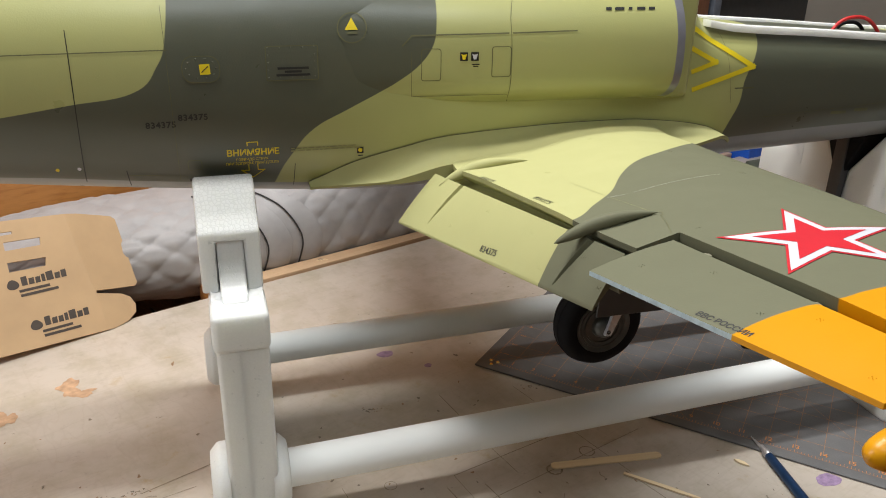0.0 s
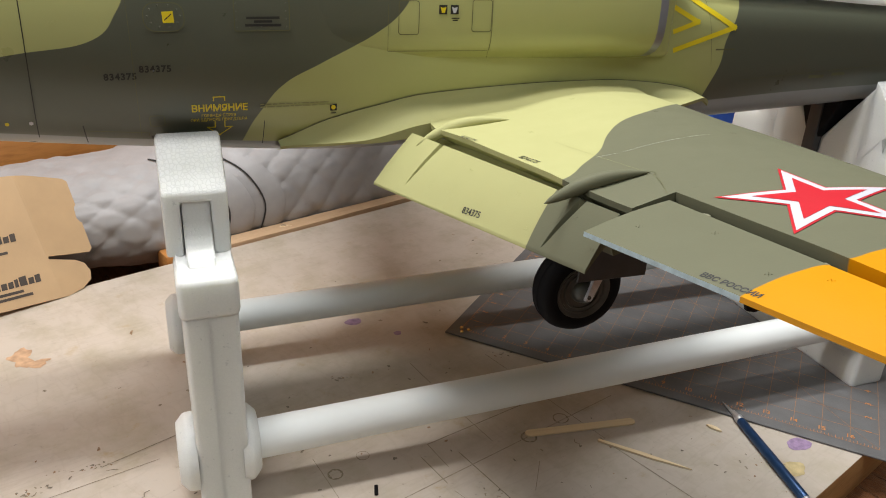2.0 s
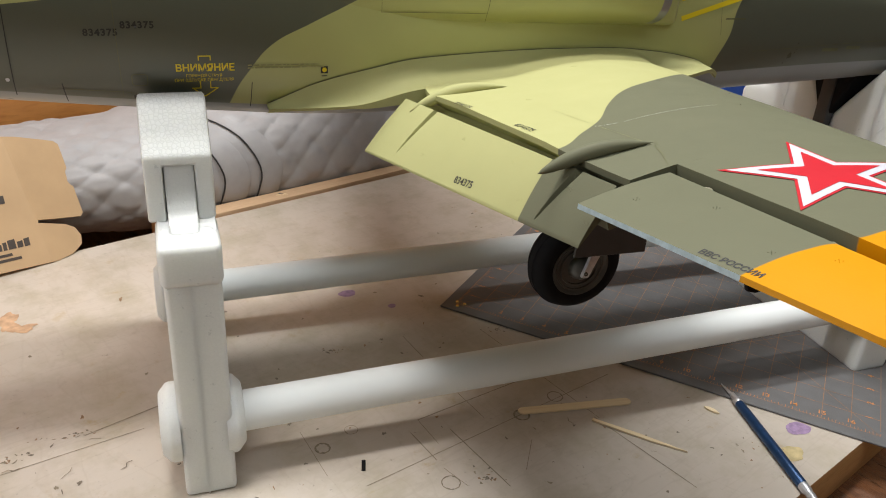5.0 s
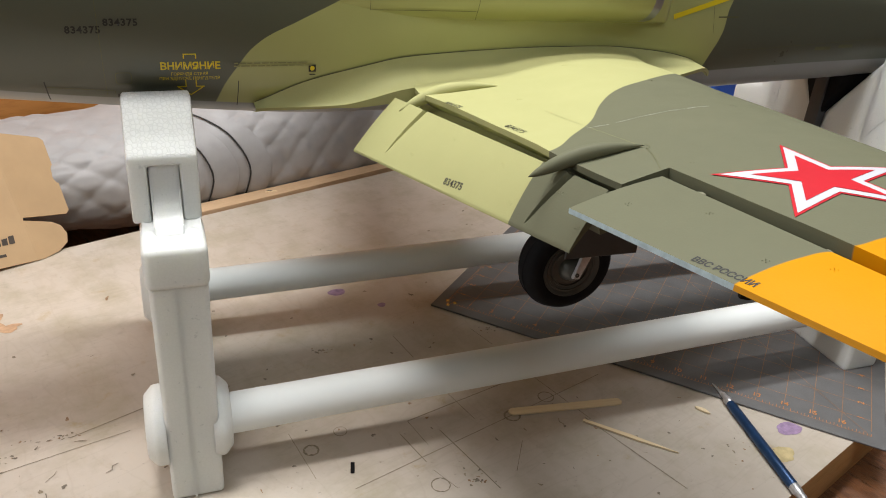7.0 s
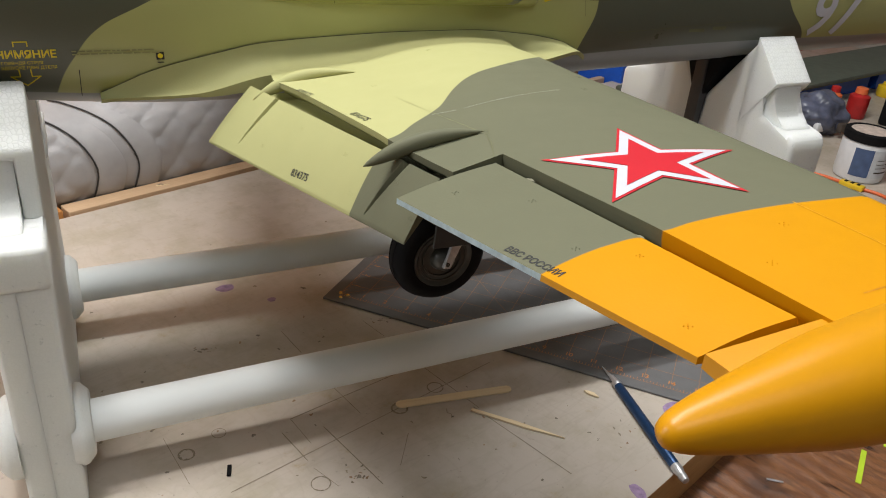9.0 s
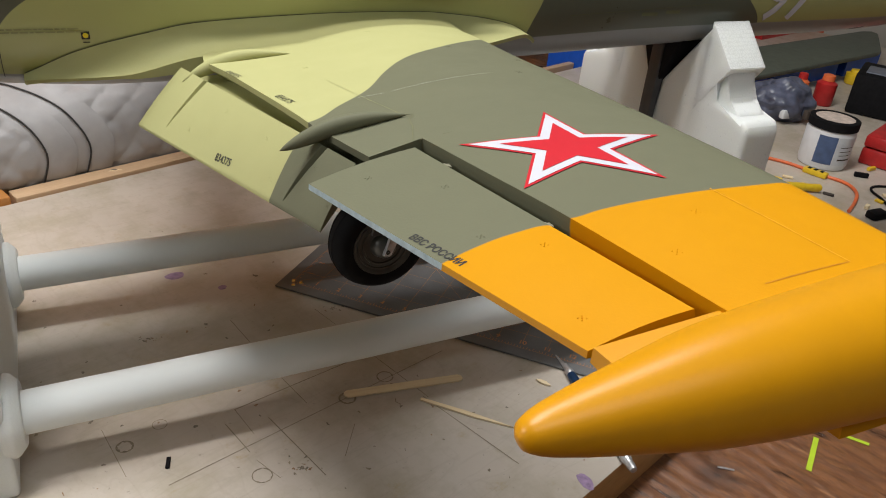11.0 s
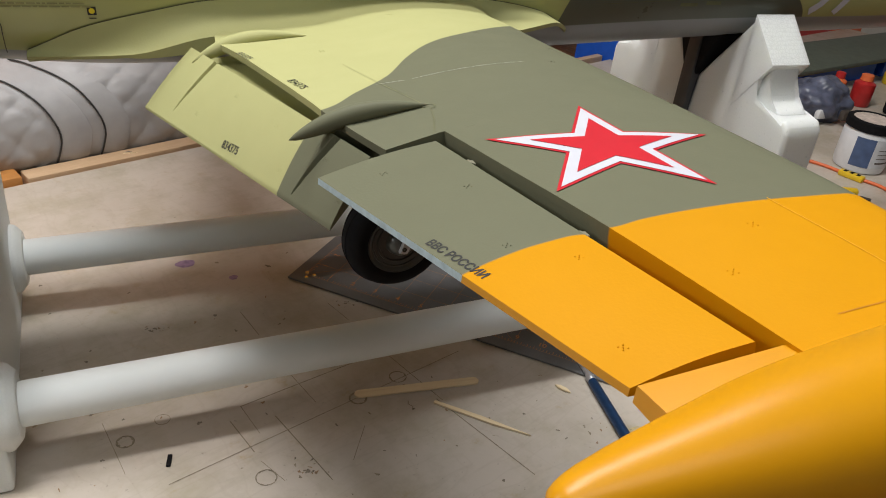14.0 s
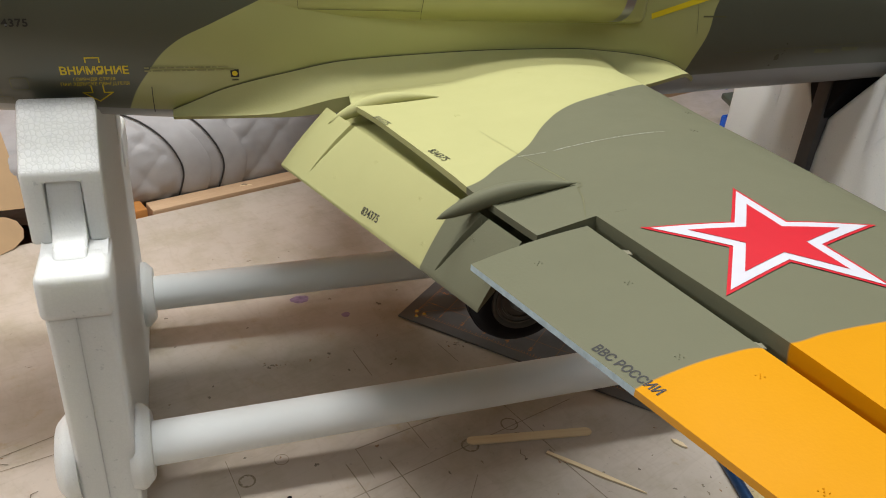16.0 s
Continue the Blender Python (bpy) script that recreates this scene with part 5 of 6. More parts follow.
# ---- flattened cardboard carton leaning on the cover ----
def carton():
    base_a, base_b = Vector((-0.184, 0.897, 0.0015)), Vector((-0.093, 0.946, 0.0015))
    d = (base_b - base_a).normalized()
    back = Vector((-d.y, d.x, 0))
    up = back * math.cos(radians(55)) + Vector((0, 0, 1)) * math.sin(radians(55))
    n = d.cross(up)
    box_m = Matrix((d, up, n)).transposed().to_4x4()
    box_m.translation = base_b + Vector((0, 0, 0.003))
    th = thing("cardboard_box", "flattened brown cardboard carton with cut-outs and dark print", "cardboard box", at=box_m)
    outer = [(-0.36, 0.004), (-0.16, 0.004), (-0.030, -0.006), (-0.010, -0.002), (0.003, 0.006), (0.0065, 0.016), (0.003, 0.027), (-0.006, 0.0335), (-0.0355, 0.0425), (-0.0345, 0.0458), (-0.012, 0.0430), (0.018, 0.0400),
             (0.0225, 0.044), (0.0265, 0.1325), (0.022, 0.1370), (0.008, 0.1405), (-0.022, 0.1475), (-0.060, 0.152), (-0.16, 0.164), (-0.36, 0.185)]
    holes = [[(-0.113, 0.132), (-0.073, 0.128), (-0.0755, 0.1185), (-0.1145, 0.1215)], [(-0.117, 0.107), (-0.075, 0.1025), (-0.0785, 0.0925), (-0.1185, 0.0955)], [(-0.135, 0.1465), (-0.100, 0.143), (-0.1005, 0.1395), (-0.135, 0.1425)]]
    bm = bmesh.new()
    for loop in [outer] + holes:
        vs = [bm.verts.new((x, y, 0)) for x, y in loop]
        for i in range(len(vs)):
            bm.edges.new((vs[i], vs[(i + 1) % len(vs)]))
    bmesh.ops.triangle_fill(bm, use_beauty=True, use_dissolve=False, edges=bm.edges[:])
    for co in (-0.034, -0.037):
        bmesh.ops.bisect_plane(bm, geom=bm.verts[:] + bm.edges[:] + bm.faces[:], plane_co=(co, 0, 0), plane_no=(1, 0, 0))
    r = bmesh.ops.extrude_face_region(bm, geom=bm.faces[:])
    for v in r["geom"]:
        if isinstance(v, bmesh.types.BMVert):
            v.co.z += 0.0022
    for v in bm.verts:
        if v.co.x > -0.036:
            v.co.z -= (v.co.x + 0.036) * (0.30 if v.co.y > 0.036 else 0.16)
    bmesh.ops.recalc_face_normals(bm, faces=bm.faces[:])
    part("panel", bm, M_CARD, th, smooth=False)
    z = 0.0026
    for x0, y0 in ((-0.112, 0.027), (-0.120, 0.080)):
        bm = bmesh.new()
        bm.faces.new([bm.verts.new((x0 + 0.0065 * math.cos(a) * (1 - 0.25 * math.sin(a)), y0 + 0.006 * math.sin(a), z)) for a in [2 * math.pi * k / 16 for k in range(16)]])
        part("logo_mark", bm, M_PRINT, th, "dark printed emblem")
        x = x0 + 0.009
        for w, h in ((0.0065, 0.0105), (0.006, 0.0072), (0.0055, 0.0072), (0.004, 0.009), (0.008, 0.0105), (0.006, 0.0072), (0.006, 0.0090)):
            bm = bmesh.new()
            y = y0 - 0.0035 - (x - x0) * 0.055
            bm.faces.new([bm.verts.new(p) for p in ((x, y, z), (x + w, y - w * 0.055, z), (x + w + 0.0012, y + h, z), (x + 0.0012, y + h, z))])
            part("logo_bar", bm, M_PRINT, th)
            x += w + 0.0014
        for k, w in ((1, 0.034), (2, 0.042)):
            bm = bmesh.new()
            y = y0 - 0.0055 - 0.0055 * k
            bm.faces.new([bm.verts.new(p) for p in ((x0 + 0.004, y, z), (x0 + 0.004 + w, y - w * 0.055, z), (x0 + 0.004 + w, y - w * 0.055 + 0.0032, z), (x0 + 0.004, y + 0.0032, z))])
            part("print_line", bm, M_PRINT, th)


carton()

# ---- small things on the board ----
bm = bmesh.new()
pts = []
for s, c in ((1, 1), (-1, -1)):
    for k in range(9):
        a = radians(-90 + 180 * k / 8) if s > 0 else radians(90 + 180 * k / 8)
        pts.append((s * 0.0510 + 0.0047 * math.cos(a), 0.0047 * math.sin(a)))
prism(bm, pts, 0.0003, 0.0021, 0.0004, 1)
stick = tagged(finish("craft_stick", bm, M_STICK), "flat birch craft stick lying on the board", "craft stick")
stick.matrix_world = pose(0.3495, 0.5320, 0, 0, 0, -6.4)
a, b = Vector((0.3560, 0.5110, 0.0)), Vector((0.4165, 0.4500, 0.0))
bm = bmesh.new()
L = (b - a).length
prism(bm, [(0, -0.0019), (L * 0.6, -0.0025), (L, -0.0003), (L, 0.0003), (L * 0.5, 0.0021), (0, 0.0017)], 0.0003, 0.0018, 0.0003, 1)
sliver = tagged(finish("wood_sliver", bm, M_STICK), "thin split sliver of pale wood", "wood sliver")
sliver.matrix_world = pose(a.x, a.y, 0, 0, 0, math.degrees(math.atan2((b - a).y, (b - a).x)))
bm = bmesh.new()
prism(bm, [(-0.008, 0.0), (-0.004, 0.0025), (0.002, 0.003), (0.008, 0.0), (0.003, -0.0015), (-0.004, -0.0018)], 0.0002, 0.0022, 0.0004, 1)
chip = tagged(finish("wood_chip", bm, M_STICK), "small pale curved wood chip", "wood chip")
chip.matrix_world = pose(0.4735, 0.4940, 0, 0, 0, -58)
bm = bmesh.new()
box(bm, -0.0016, 0.0016, -0.0058, 0.0058, 0.0002, 0.0022, 0.0004, 1)
bit = tagged(finish("black_offcut", bm, M_RUBBER), "tiny black plastic offcut on the board", "offcut")
bit.matrix_world = pose(0.1416, 0.5065, 0, 0, 0, -14)

KT, KE = Vector((0.5080, 0.5235, 0.0042)), Vector((0.4815, 0.3680, 0.0046))
kd = (KT - KE).normalized()
km = Matrix((kd, Vector((0, 0, 1)).cross(kd), Vector((0, 0, 1)))).transposed().to_4x4()
km.translation = KE
knife = thing("craft_knife", "blue anodised craft knife with steel collet on the mat edge", "craft knife", at=km)
KL = (KT - KE).length
bm = bmesh.new()
lathe(bm, [(0.018, 0.0035), (0.020, 0.0044), (0.060, 0.0046), (0.120, 0.0044), (0.126, 0.0040), (0.1265, 0.0030)], 24, "X")
part("handle", bm, M_KNIFE, knife, "dark blue anodised grip", angle=50)
bm = bmesh.new()
lathe(bm, [(0.0, 0.0010), (0.001, 0.0030), (0.006, 0.0038), (0.010, 0.0036), (0.012, 0.0044), (0.0185, 0.0044), (0.019, 0.0036)], 24, "X")
part("end_cap", bm, M_STEEL, knife, "steel end cap")
bm = bmesh.new()
lathe(bm, [(0.1262, 0.0036), (0.128, 0.0042), (0.132, 0.0042), (0.134, 0.0030), (0.141, 0.0024), (0.1412, 0.0008)], 20, "X")
part("collet", bm, M_STEEL, knife, "knurled steel collet")
bm = bmesh.new()
prism(bm, [(0.138, -0.0024), (KL, 0.0022), (KL - 0.001, 0.0030), (0.138, 0.0030)], -0.0003, 0.0003)
part("blade", bm, M_STEEL, knife, "pointed steel blade")


# ---- marks on the board ----
def board_mark(name, bm, mat, label=""):
    layer = 0.0003 + 0.0000012 * len(board.children)
    for v in bm.verts:
        v.co.z = layer
    inv = BOARD.inverted()
    bm.transform(inv)
    return part(name, bm, mat, board, label, smooth=False)


def blot(x, y, rx, ry, seed, jag=0.25, turn=0.0):
    rnd = random.Random(seed)
    bm = bmesh.new()
    pts = []
    ph = [rnd.uniform(0, 6.28) for _ in range(4)]
    for k in range(28):
        a = 2 * math.pi * k / 28
        r = 1 + jag * (0.5 * math.sin(2 * a + ph[0]) + 0.4 * math.sin(3 * a + ph[1]) + 0.3 * math.sin(5 * a + ph[2]) + 0.2 * math.sin(9 * a + ph[3]))
        px, py = rx * r * math.cos(a), ry * r * math.sin(a)
        c, s = math.cos(radians(turn)), math.sin(radians(turn))
        pts.append(bm.verts.new((x + px * c - py * s, y + px * s + py * c, 0)))
    bm.faces.new(pts)
    return bm


def ring_mark(x, y, r, w, seed):
    rnd = random.Random(seed)
    bm = bmesh.new()
    n = 30
    inner, outer = [], []
    for k in range(n):
        a = 2 * math.pi * k / n
        q = w * rnd.uniform(0.45, 1.1)
        inner.append(bm.verts.new((x + (r - q) * math.cos(a), y + (r - q) * math.sin(a), 0)))
        outer.append(bm.verts.new((x + r * math.cos(a), y + r * math.sin(a), 0)))
    for k in range(n):
        j = (k + 1) % n
        bm.faces.new((inner[k], inner[j], outer[j], outer[k]))
    return bm


for x, y, rx, ry, sd in ((0.190, 0.781, 0.0095, 0.0075, 1), (0.232, 0.744, 0.0045, 0.0042, 2), (0.538, 0.4515, 0.012, 0.009, 3), (0.44, 0.376, 0.005, 0.010, 4)):
    board_mark("paint_spot", blot(x, y, rx, ry, sd, 0.12), M_PURPLE, "dried purple paint spot")
for x, y, rx, ry, sd in ((-0.155, 0.800, 0.012, 0.016, 5), (-0.140, 0.785, 0.014, 0.006, 6), (-0.210, 0.755, 0.009, 0.014, 7)):
    board_mark("glue_stain", blot(x, y, rx, ry, sd, 0.5), M_STAIN, "orange-brown stain")
board_mark("glue_stain", blot(0.505, 0.425, 0.014, 0.010, 8, 0.2), M_YSTAIN, "yellowish stain")
for x, y, r, w, sd in ((0.1136, 0.5361, 0.0068, 0.0022, 1), (0.338, 0.551, 0.0078, 0.0014, 2), (0.296, 0.534, 0.0078, 0.0020, 3), (0.142, 0.553, 0.0060, 0.0008, 4), (0.205, 0.470, 0.0080, 0.0013, 5)):
    board_mark("ring_stain", ring_mark(x, y, r, w, sd), M_PENCIL, "faint dark ring stain")
for p, q, w in (((0.312, 0.582), (0.202, 0.551), 0.0009), ((0.202, 0.551), (0.210, 0.517), 0.0005), ((0.405, 0.570), (0.139, 0.484), 0.0007), ((0.226, 0.532), (0.250, 0.454), 0.0009), ((0.227, 0.682), (0.236, 0.642), 0.0008),
                ((0.250, 0.579), (0.261, 0.539), 0.0006), ((0.191, 0.536), (0.202, 0.498), 0.0008), ((0.340, 0.583), (0.364, 0.512), 0.0007), ((0.360, 0.514), (0.399, 0.412), 0.0008), ((0.291, 0.501), (0.271, 0.468), 0.0005),
                ((-0.073, 0.602), (-0.010, 0.629), 0.0009), ((-0.137, 0.568), (-0.027, 0.599), 0.0006), ((0.311, 0.676), (0.322, 0.644), 0.0007), ((0.099, 0.561), (0.111, 0.503), 0.0005), ((0.205, 0.487), (0.217, 0.463), 0.0005)):
    board_mark("pencil_line", outline([p, q], w, False), M_PENCIL, "thin scored pencil line")
for n, (cx, cy, sx, sy) in enumerate(((-0.086, 0.604, 0.014, 0.006), (-0.126, 0.586, 0.012, 0.005), (0.331, 0.672, 0.010, 0.006), (0.236, 0.469, 0.010, 0.008), (0.150, 0.674, 0.012, 0.006), (0.47, 0.44, 0.030, 0.012))):
    rnd = random.Random(40 + n)
    for k in range(16):
        x, y, q = cx + rnd.gauss(0, sx * 0.6), cy + rnd.gauss(0, sy * 0.6), rnd.uniform(0.0006, 0.0018)
        board_mark("scuff", blot(x, y, q, q * rnd.uniform(0.3, 0.8), 900 + 20 * n + k, 0.5, rnd.uniform(0, 180)), (M_SMUDGE, M_RUST, M_PENCIL)[k % 3])
rnd = random.Random(11)
for k in range(260):
    u, v = rnd.uniform(-0.85, 0.25), rnd.uniform(0.01, 0.60)
    p = BOARD @ Vector((u, v, 0))
    r = rnd.uniform(0.0006, 0.0022) * (1.0 if rnd.random() < 0.85 else 1.8)
    board_mark("speck", blot(p.x, p.y, r, r * rnd.uniform(0.25, 0.9), 100 + k, 0.45, rnd.uniform(0, 180)), (M_SMUDGE, M_PENCIL, M_SMUDGE, M_RUST)[k % 4])
for k in range(30):
    p = BOARD @ Vector((rnd.uniform(-0.85, 0.22), rnd.uniform(0.01, 0.55), 0))
    x, y, a = p.x, p.y, rnd.uniform(0, 6.28)
    pts = [(x, y)]
    for j in range(rnd.randint(1, 3)):
        a += rnd.uniform(-1.3, 1.3)
        x, y = x + 0.0045 * math.cos(a), y + 0.0045 * math.sin(a)
        pts.append((x, y))
    board_mark("scratch", outline(pts, rnd.uniform(0.0003, 0.0007), False), M_SMUDGE if k % 2 else M_PENCIL)
for k, (x, y, z) in enumerate(((-0.042, 0.755, 0.0), (-0.037, 0.750, 0.0), (-0.046, 0.752, 0.0))):
    wire("thread_scrap", [(x, y, 0.001), (x + 0.004, y + 0.003, 0.006), (x + 0.009, y - 0.002, 0.004), (x + 0.012, y - 0.005, 0.001)], 0.0006, M_STICK if k else M_SMUDGE, board)
# brass rivets at the corner of the mat
for u, v in ((0.004, -0.004), (0.009, 0.0035), (0.000, 0.004)):
    bm = bmesh.new()
    lathe(bm, [(0.0028, 0.0022), (0.0036, 0.0018), (0.0038, 0.0004)], 12, "Z", (u, v, 0))
    part("foil_speck", bm, M_BRASS, mat, "shiny brass-coloured speck")

# ---- scraps on the lower bench ----
def bench_scrap(name, p, q, w, h, mat, label, category):
    p, q = Vector(p), Vector(q)
    bm = bmesh.new()
    box(bm, 0, (q - p).length, -w / 2, w / 2, 0, h, min(w, h) * 0.2, 1)
    ob = tagged(finish(name, bm, mat), label, category)
    ob.matrix_world = pose(p.x, p.y, -0.0448, 0, 0, math.degrees(math.atan2(q.y - p.y, q.x - p.x)))


bench_scrap("tape_scrap", (0.680, 0.348), (0.724, 0.378), 0.005, 0.001, M_LIME, "narrow lime green tape scrap on the bench", "tape scrap")
bench_scrap("tape_scrap", (0.750, 0.377), (0.768, 0.352), 0.004, 0.001, M_LIME, "short lime green tape scrap on the bench", "tape scrap")
bench_scrap("wire_offcut", (0.600, 0.382), (0.612, 0.373), 0.002, 0.0015, M_STEEL, "short bright metal offcut on the bench", "offcut")

# ---- clutter beyond the nose stand ----
jar = thing("paint_jar", "white plastic jar with a black lid and blue label", "jar", at=pose(1.238, 0.843, 0.0) @ Matrix.Diagonal((0.92, 0.92, 0.83, 1)))
bm = bmesh.new()
lathe(bm, [(0.0, 0.036), (0.002, 0.040), (0.010, 0.042), (0.072, 0.042), (0.078, 0.040), (0.080, 0.037)], 40, "Z")
part("jar_body", bm, M_JAR, jar)
bm = bmesh.new()
lathe(bm, [(0.079, 0.040), (0.080, 0.0425), (0.096, 0.0425), (0.0975, 0.040), (0.0975, 0.034), (0.0950, 0.033)], 40, "Z")
lid = part("lid", bm, M_RUBBER, jar, "black screw lid")
bm = bmesh.new()
lathe(bm, [(0.0945, 0.001), (0.0955, 0.033), (0.0962, 0.034)], 40, "Z")
part("lid_disc", bm, M_JARTOP, lid, "pale dusty lid centre")
for a0, a1, m in ((195, 238, M_LABELBLUE), (239, 320, M_LABEL)):
    bm = bmesh.new()
    rows = [[(0.0424 * math.cos(radians(a0 + (a1 - a0) * k / 12)), 0.0424 * math.sin(radians(a0 + (a1 - a0) * k / 12)), z) for z in (0.014, 0.030, 0.050, 0.070)] for k in range(13)]
    loft(bm, rows, closed=False, caps=False)
    part("label", bm, m, jar)
for z in (0.024, 0.034, 0.042, 0.050):
    bm = bmesh.new()
    rows = [[(0.0427 * math.cos(radians(250 + 40 * k / 8)), 0.0427 * math.sin(radians(250 + 40 * k / 8)), z + dz) for dz in (0, 0.003 if z == 0.024 else 0.0012)] for k in range(9)]
    loft(bm, rows, closed=False, caps=False)
    part("label_print", bm, M_PRINT, jar)


def bin_box(x0, x1, y0, y1, z0, z1, mat, label, turn=0.0):
    th = thing("parts_bin", label, "parts bin", "parts bins", at=pose((x0 + x1) / 2, (y0 + y1) / 2, z0, 0, 0, turn))
    w, d, h, t = x1 - x0, y1 - y0, z1 - z0, 0.003
    for nm, a in (("base", (-w / 2, w / 2, -d / 2, d / 2, 0, t)), ("front", (-w / 2, w / 2, -d / 2, -d / 2 + t, t, h)), ("back", (-w / 2, w / 2, d / 2 - t, d / 2, t, h)), ("side", (-w / 2, -w / 2 + t, -d / 2 + t, d / 2 - t, t, h)), ("side", (w / 2 - t, w / 2, -d / 2 + t, d / 2 - t, t, h))):
        bm = bmesh.new()
        box(bm, *a, 0.001, 1)
        part(nm, bm, mat, th)


for x, y, w, d, h, turn in ((1.06, 1.10, 0.20, 0.12, 0.0440, 12), (1.30, 1.19, 0.22, 0.12, 0.0440, 12), (1.60, 1.275, 0.24, 0.12, 0.0440, 8), (1.83, 1.31, 0.16, 0.11, 0.0440, 12)):
    bin_box(x - w / 2, x + w / 2, y - d / 2, y + d / 2, 0.0005, h, M_BLUE, "bright blue plastic parts bin under the tailplane", turn)
for x, y, h, m, lab in ((1.22, 1.47, 0.10, M_BLUE, "bright blue plastic parts bin behind the tailplane"), (1.44, 1.53, 0.105, M_BLUE, "bright blue plastic parts bin behind the tailplane"), (1.66, 1.58, 0.10, M_BLUE, "bright blue plastic parts bin behind the tailplane"), (1.90, 1.64, 0.12, M_REDPL, "red plastic parts bin behind the tailplane"), (2.08, 1.69, 0.11, M_ORANGEPL, "orange plastic parts bin behind the tailplane")):
    bin_box(x - 0.095, x + 0.095, y - 0.06, y + 0.06, -0.0445, h - 0.03, m, lab, 16)
bm = bmesh.new()
prism(bm, [(0.95, 1.038), (1.855, 1.235), (1.885, 1.250), (2.045, 1.385), (2.05, 1.41), (2.01, 1.415), (1.567, 1.32), (1.00, 1.215)], 0.0447, 0.0560, 0.004, 2)
tagged(finish("spare_tailplane", bm, M_SPARE), "dark green spare tailplane lying across blue bins", "tailplane")

bag = thing("plastic_bag", "crumpled blue-grey plastic bag with small parts", "plastic bag", at=pose(1.355, 1.055, 0.0))
bm = bmesh.new()
bmesh.ops.create_icosphere(bm, subdivisions=5, radius=1.0)
for v in bm.verts:
    d = v.co.copy()
    r = 1 + 0.22 * noise.noise(d * 1.8) + 0.07 * noise.noise(d * 4.5 + Vector((3, 1, 2))) + 0.02 * noise.noise(d * 11)
    v.co = Vector((d.x * 0.062 * r, d.y * 0.055 * r, max(0.0, 0.030 + d.z * 0.044 * r)))
part("bag_film", bm, M_BAG, bag)
for x, y, m in ((-0.03, -0.045, M_JAR), (0.015, -0.060, M_PRINT), (0.045, -0.035, M_STICK)):
    bm = bmesh.new()
    box(bm, x - 0.010, x + 0.010, y - 0.006, y + 0.006, 0.012, 0.030, 0.003)
    part("small_part", bm, m, bag)

cans = [(1.520, 1.090, 0.020, 0.062, M_REDPL, "red plastic glue bottle with an orange cap on the board", M_ORANGEPL), (1.475, 1.115, 0.015, 0.060, M_ORANGEPL, "small orange plastic bottle on the board", M_REDPL), (1.74, 1.19, 0.022, 0.032, M_YELLOWPL, "squat yellow plastic pot on the board", M_YELLOWPL)]
for x, y, r, h, m, lab, cm in cans:
    th = thing("bottle", lab, "bottle", "bottles", at=pose(x, y, 0.0005))
    bm = bmesh.new()
    lathe(bm, [(0, r * 0.9), (0.003, r), (h * 0.72, r), (h * 0.80, r * 0.6), (h * 0.82, r * 0.5)], 24, "Z")
    part("bottle_body", bm, m, th, angle=50)
    bm = bmesh.new()
    lathe(bm, [(h * 0.81, r * 0.62), (h * 0.98, r * 0.58), (h, r * 0.45), (h, 0.001)], 24, "Z")
    part("cap", bm, cm, th, angle=50)
th = thing("extension_lead", "thin orange lead with a yellow connector on the board", "lead")
wire("cable", [(1.150, 0.880, 0.003), (1.171, 0.859, 0.003), (1.180, 0.825, 0.003), (1.190, 0.790, 0.003), (1.208, 0.765, 0.003), (1.190, 0.725, 0.003), (1.150, 0.702, 0.003), (1.115, 0.684, 0.003)], 0.0026, M_ORANGEPL, th)
CON = pose(1.183, 0.806, 0, 0, 0, -72)
bm = bmesh.new()
box(bm, -0.019, 0.019, -0.007, 0.007, 0.0003, 0.009, 0.002, 2, CON)
part("connector", bm, M_YELLOWPL, th, "yellow connector with black print")
for k in range(3):
    bm = bmesh.new()
    box(bm, -0.013 + 0.010 * k, -0.008 + 0.010 * k, -0.0045, 0.0045, 0.0088, 0.0094, 0.0002, 1, CON)
    part("connector_print", bm, M_RUBBER, th)
th = thing("usb_cable", "thin black cable coiled on the board", "cable")
wire("cord", [(1.31, 0.70, 0.002), (1.26, 0.745, 0.002), (1.226, 0.742, 0.002), (1.215, 0.715, 0.002), (1.205, 0.690, 0.004), (1.165, 0.640, 0.002), (1.14, 0.60, 0.002)], 0.0019, M_RUBBER, th)
bm = bmesh.new()
box(bm, 1.128, 1.158, 0.650, 0.668, 0.0003, 0.012, 0.003)
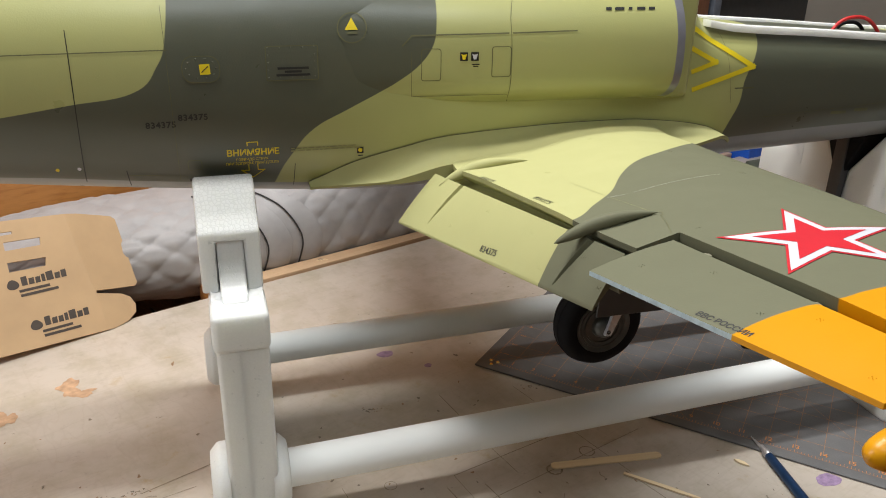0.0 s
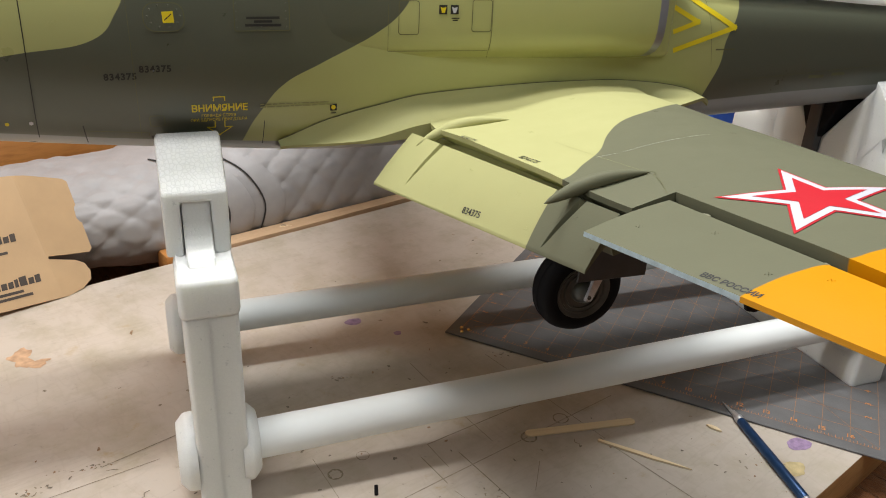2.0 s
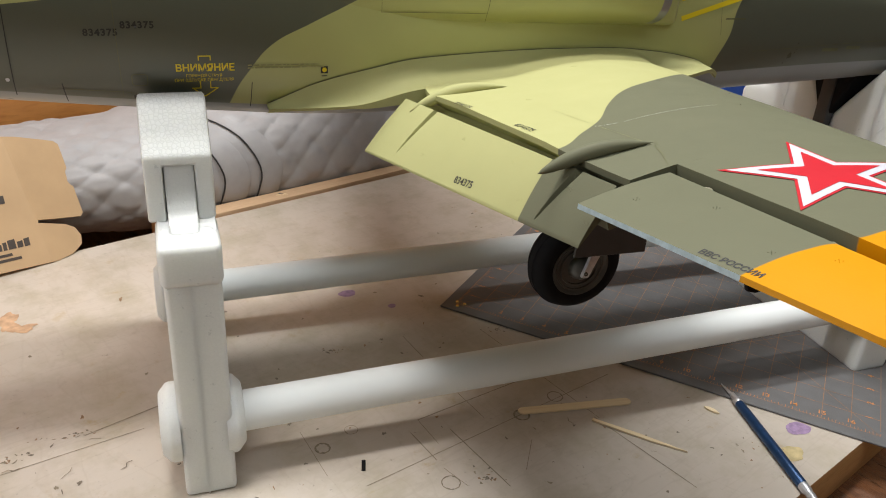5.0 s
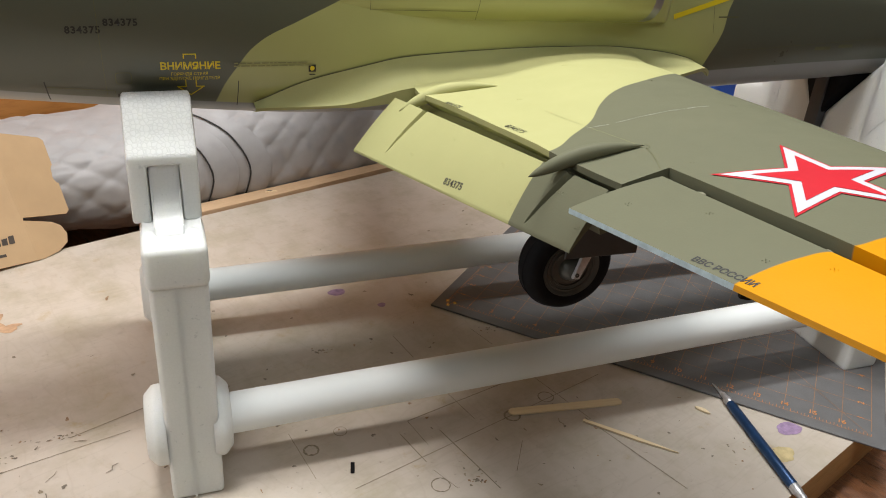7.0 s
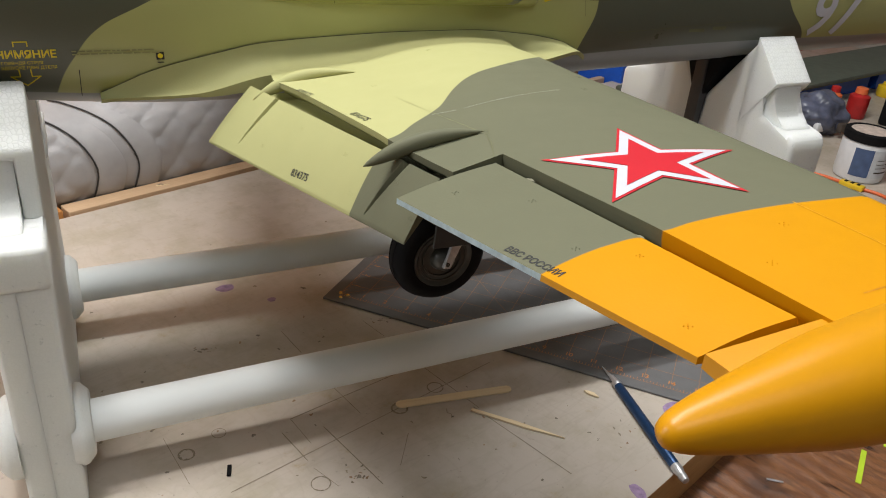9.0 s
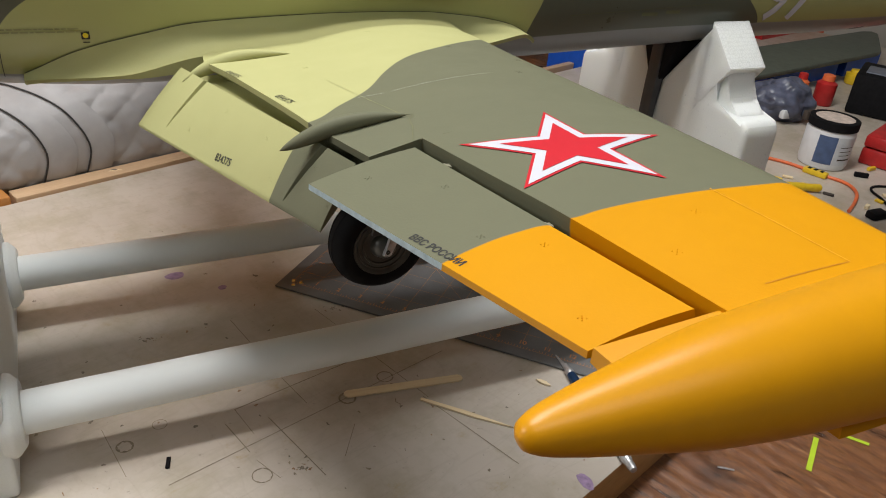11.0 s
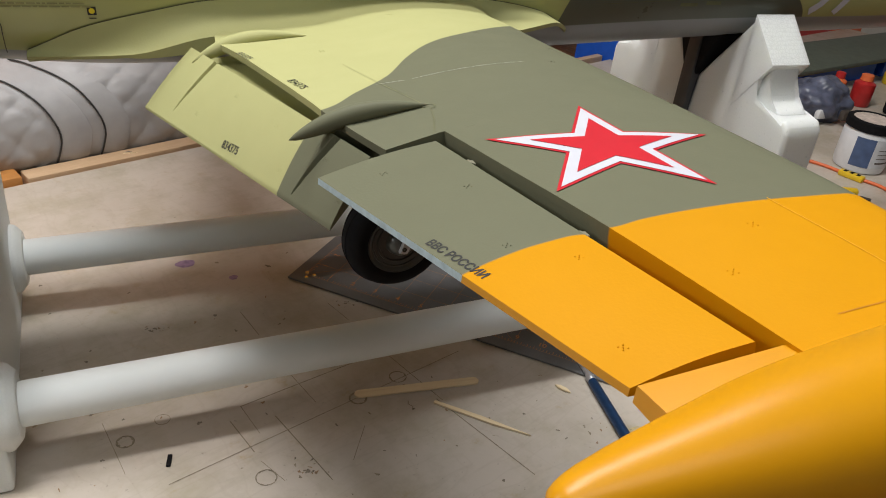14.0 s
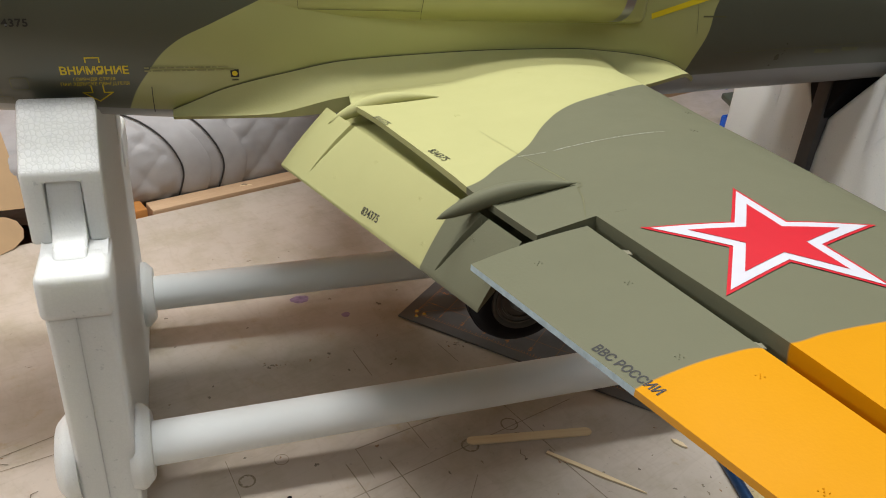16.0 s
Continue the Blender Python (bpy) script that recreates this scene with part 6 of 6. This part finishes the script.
part("plug", bm, M_RUBBER, th, "black moulded plug")
case = thing("tool_case", "closed red plastic tool case on the board", "tool case", at=pose(1.309, 0.828, 0.0005, 0, 0, -68))
for nm, z0, z1 in (("tray", 0.0, 0.028), ("case_lid", 0.0295, 0.050)):
    bm = bmesh.new()
    box(bm, 0, 0.16, 0, 0.11, z0, z1, 0.004)
    part(nm, bm, M_REDPL, case)
bm = bmesh.new()
box(bm, 0.06, 0.09, -0.004, 0.0, 0.018, 0.040, 0.0012)
part("latch", bm, M_RUBBER, case)
case = thing("charger_box", "black electronic charger with a grey top panel on the board", "charger", at=pose(1.528, 1.040, 0.0005, 0, 0, -58))
bm = bmesh.new()
box(bm, 0, 0.24, 0, 0.13, 0.0, 0.080, 0.006)
part("housing", bm, M_RUBBER, case)
bm = bmesh.new()
box(bm, 0.015, 0.225, 0.020, 0.085, 0.0798, 0.0825, 0.001)
part("top_panel", bm, M_STEELGREY, case, "grey top panel")
mk = thing("marker_pen", "yellow marker pen lying on the board", "marker pen", at=pose(1.078, 0.773, 0.0075, 0, 0, -22))
bm = bmesh.new()
lathe(bm, [(-0.06, 0.003), (-0.058, 0.0065), (0.03, 0.0070), (0.032, 0.0055)], 20, "X")
part("barrel", bm, M_YELLOWPL, mk, angle=50)
bm = bmesh.new()
lathe(bm, [(0.031, 0.0058), (0.055, 0.0062), (0.058, 0.004), (0.058, 0.001)], 20, "X")
part("cap", bm, M_YELLOWPL, mk, angle=50)
rnd = random.Random(5)
for k in range(16):
    x, y = rnd.uniform(1.02, 1.40), rnd.uniform(0.66, 0.82)
    bm = bmesh.new()
    m = pose(x, y, 0.0004, 0, 0, rnd.uniform(0, 180))
    box(bm, -rnd.uniform(0.004, 0.012), rnd.uniform(0.004, 0.012), -0.003, 0.003, 0, rnd.uniform(0.003, 0.008), 0.0008, 1, m)
    tagged(finish("small_scrap", bm, (M_RUBBER, M_PRINT, M_YELLOWPL, M_STICK)[k % 4]), "small dark scrap lying among tools on the board", "scrap", "scraps on the board")
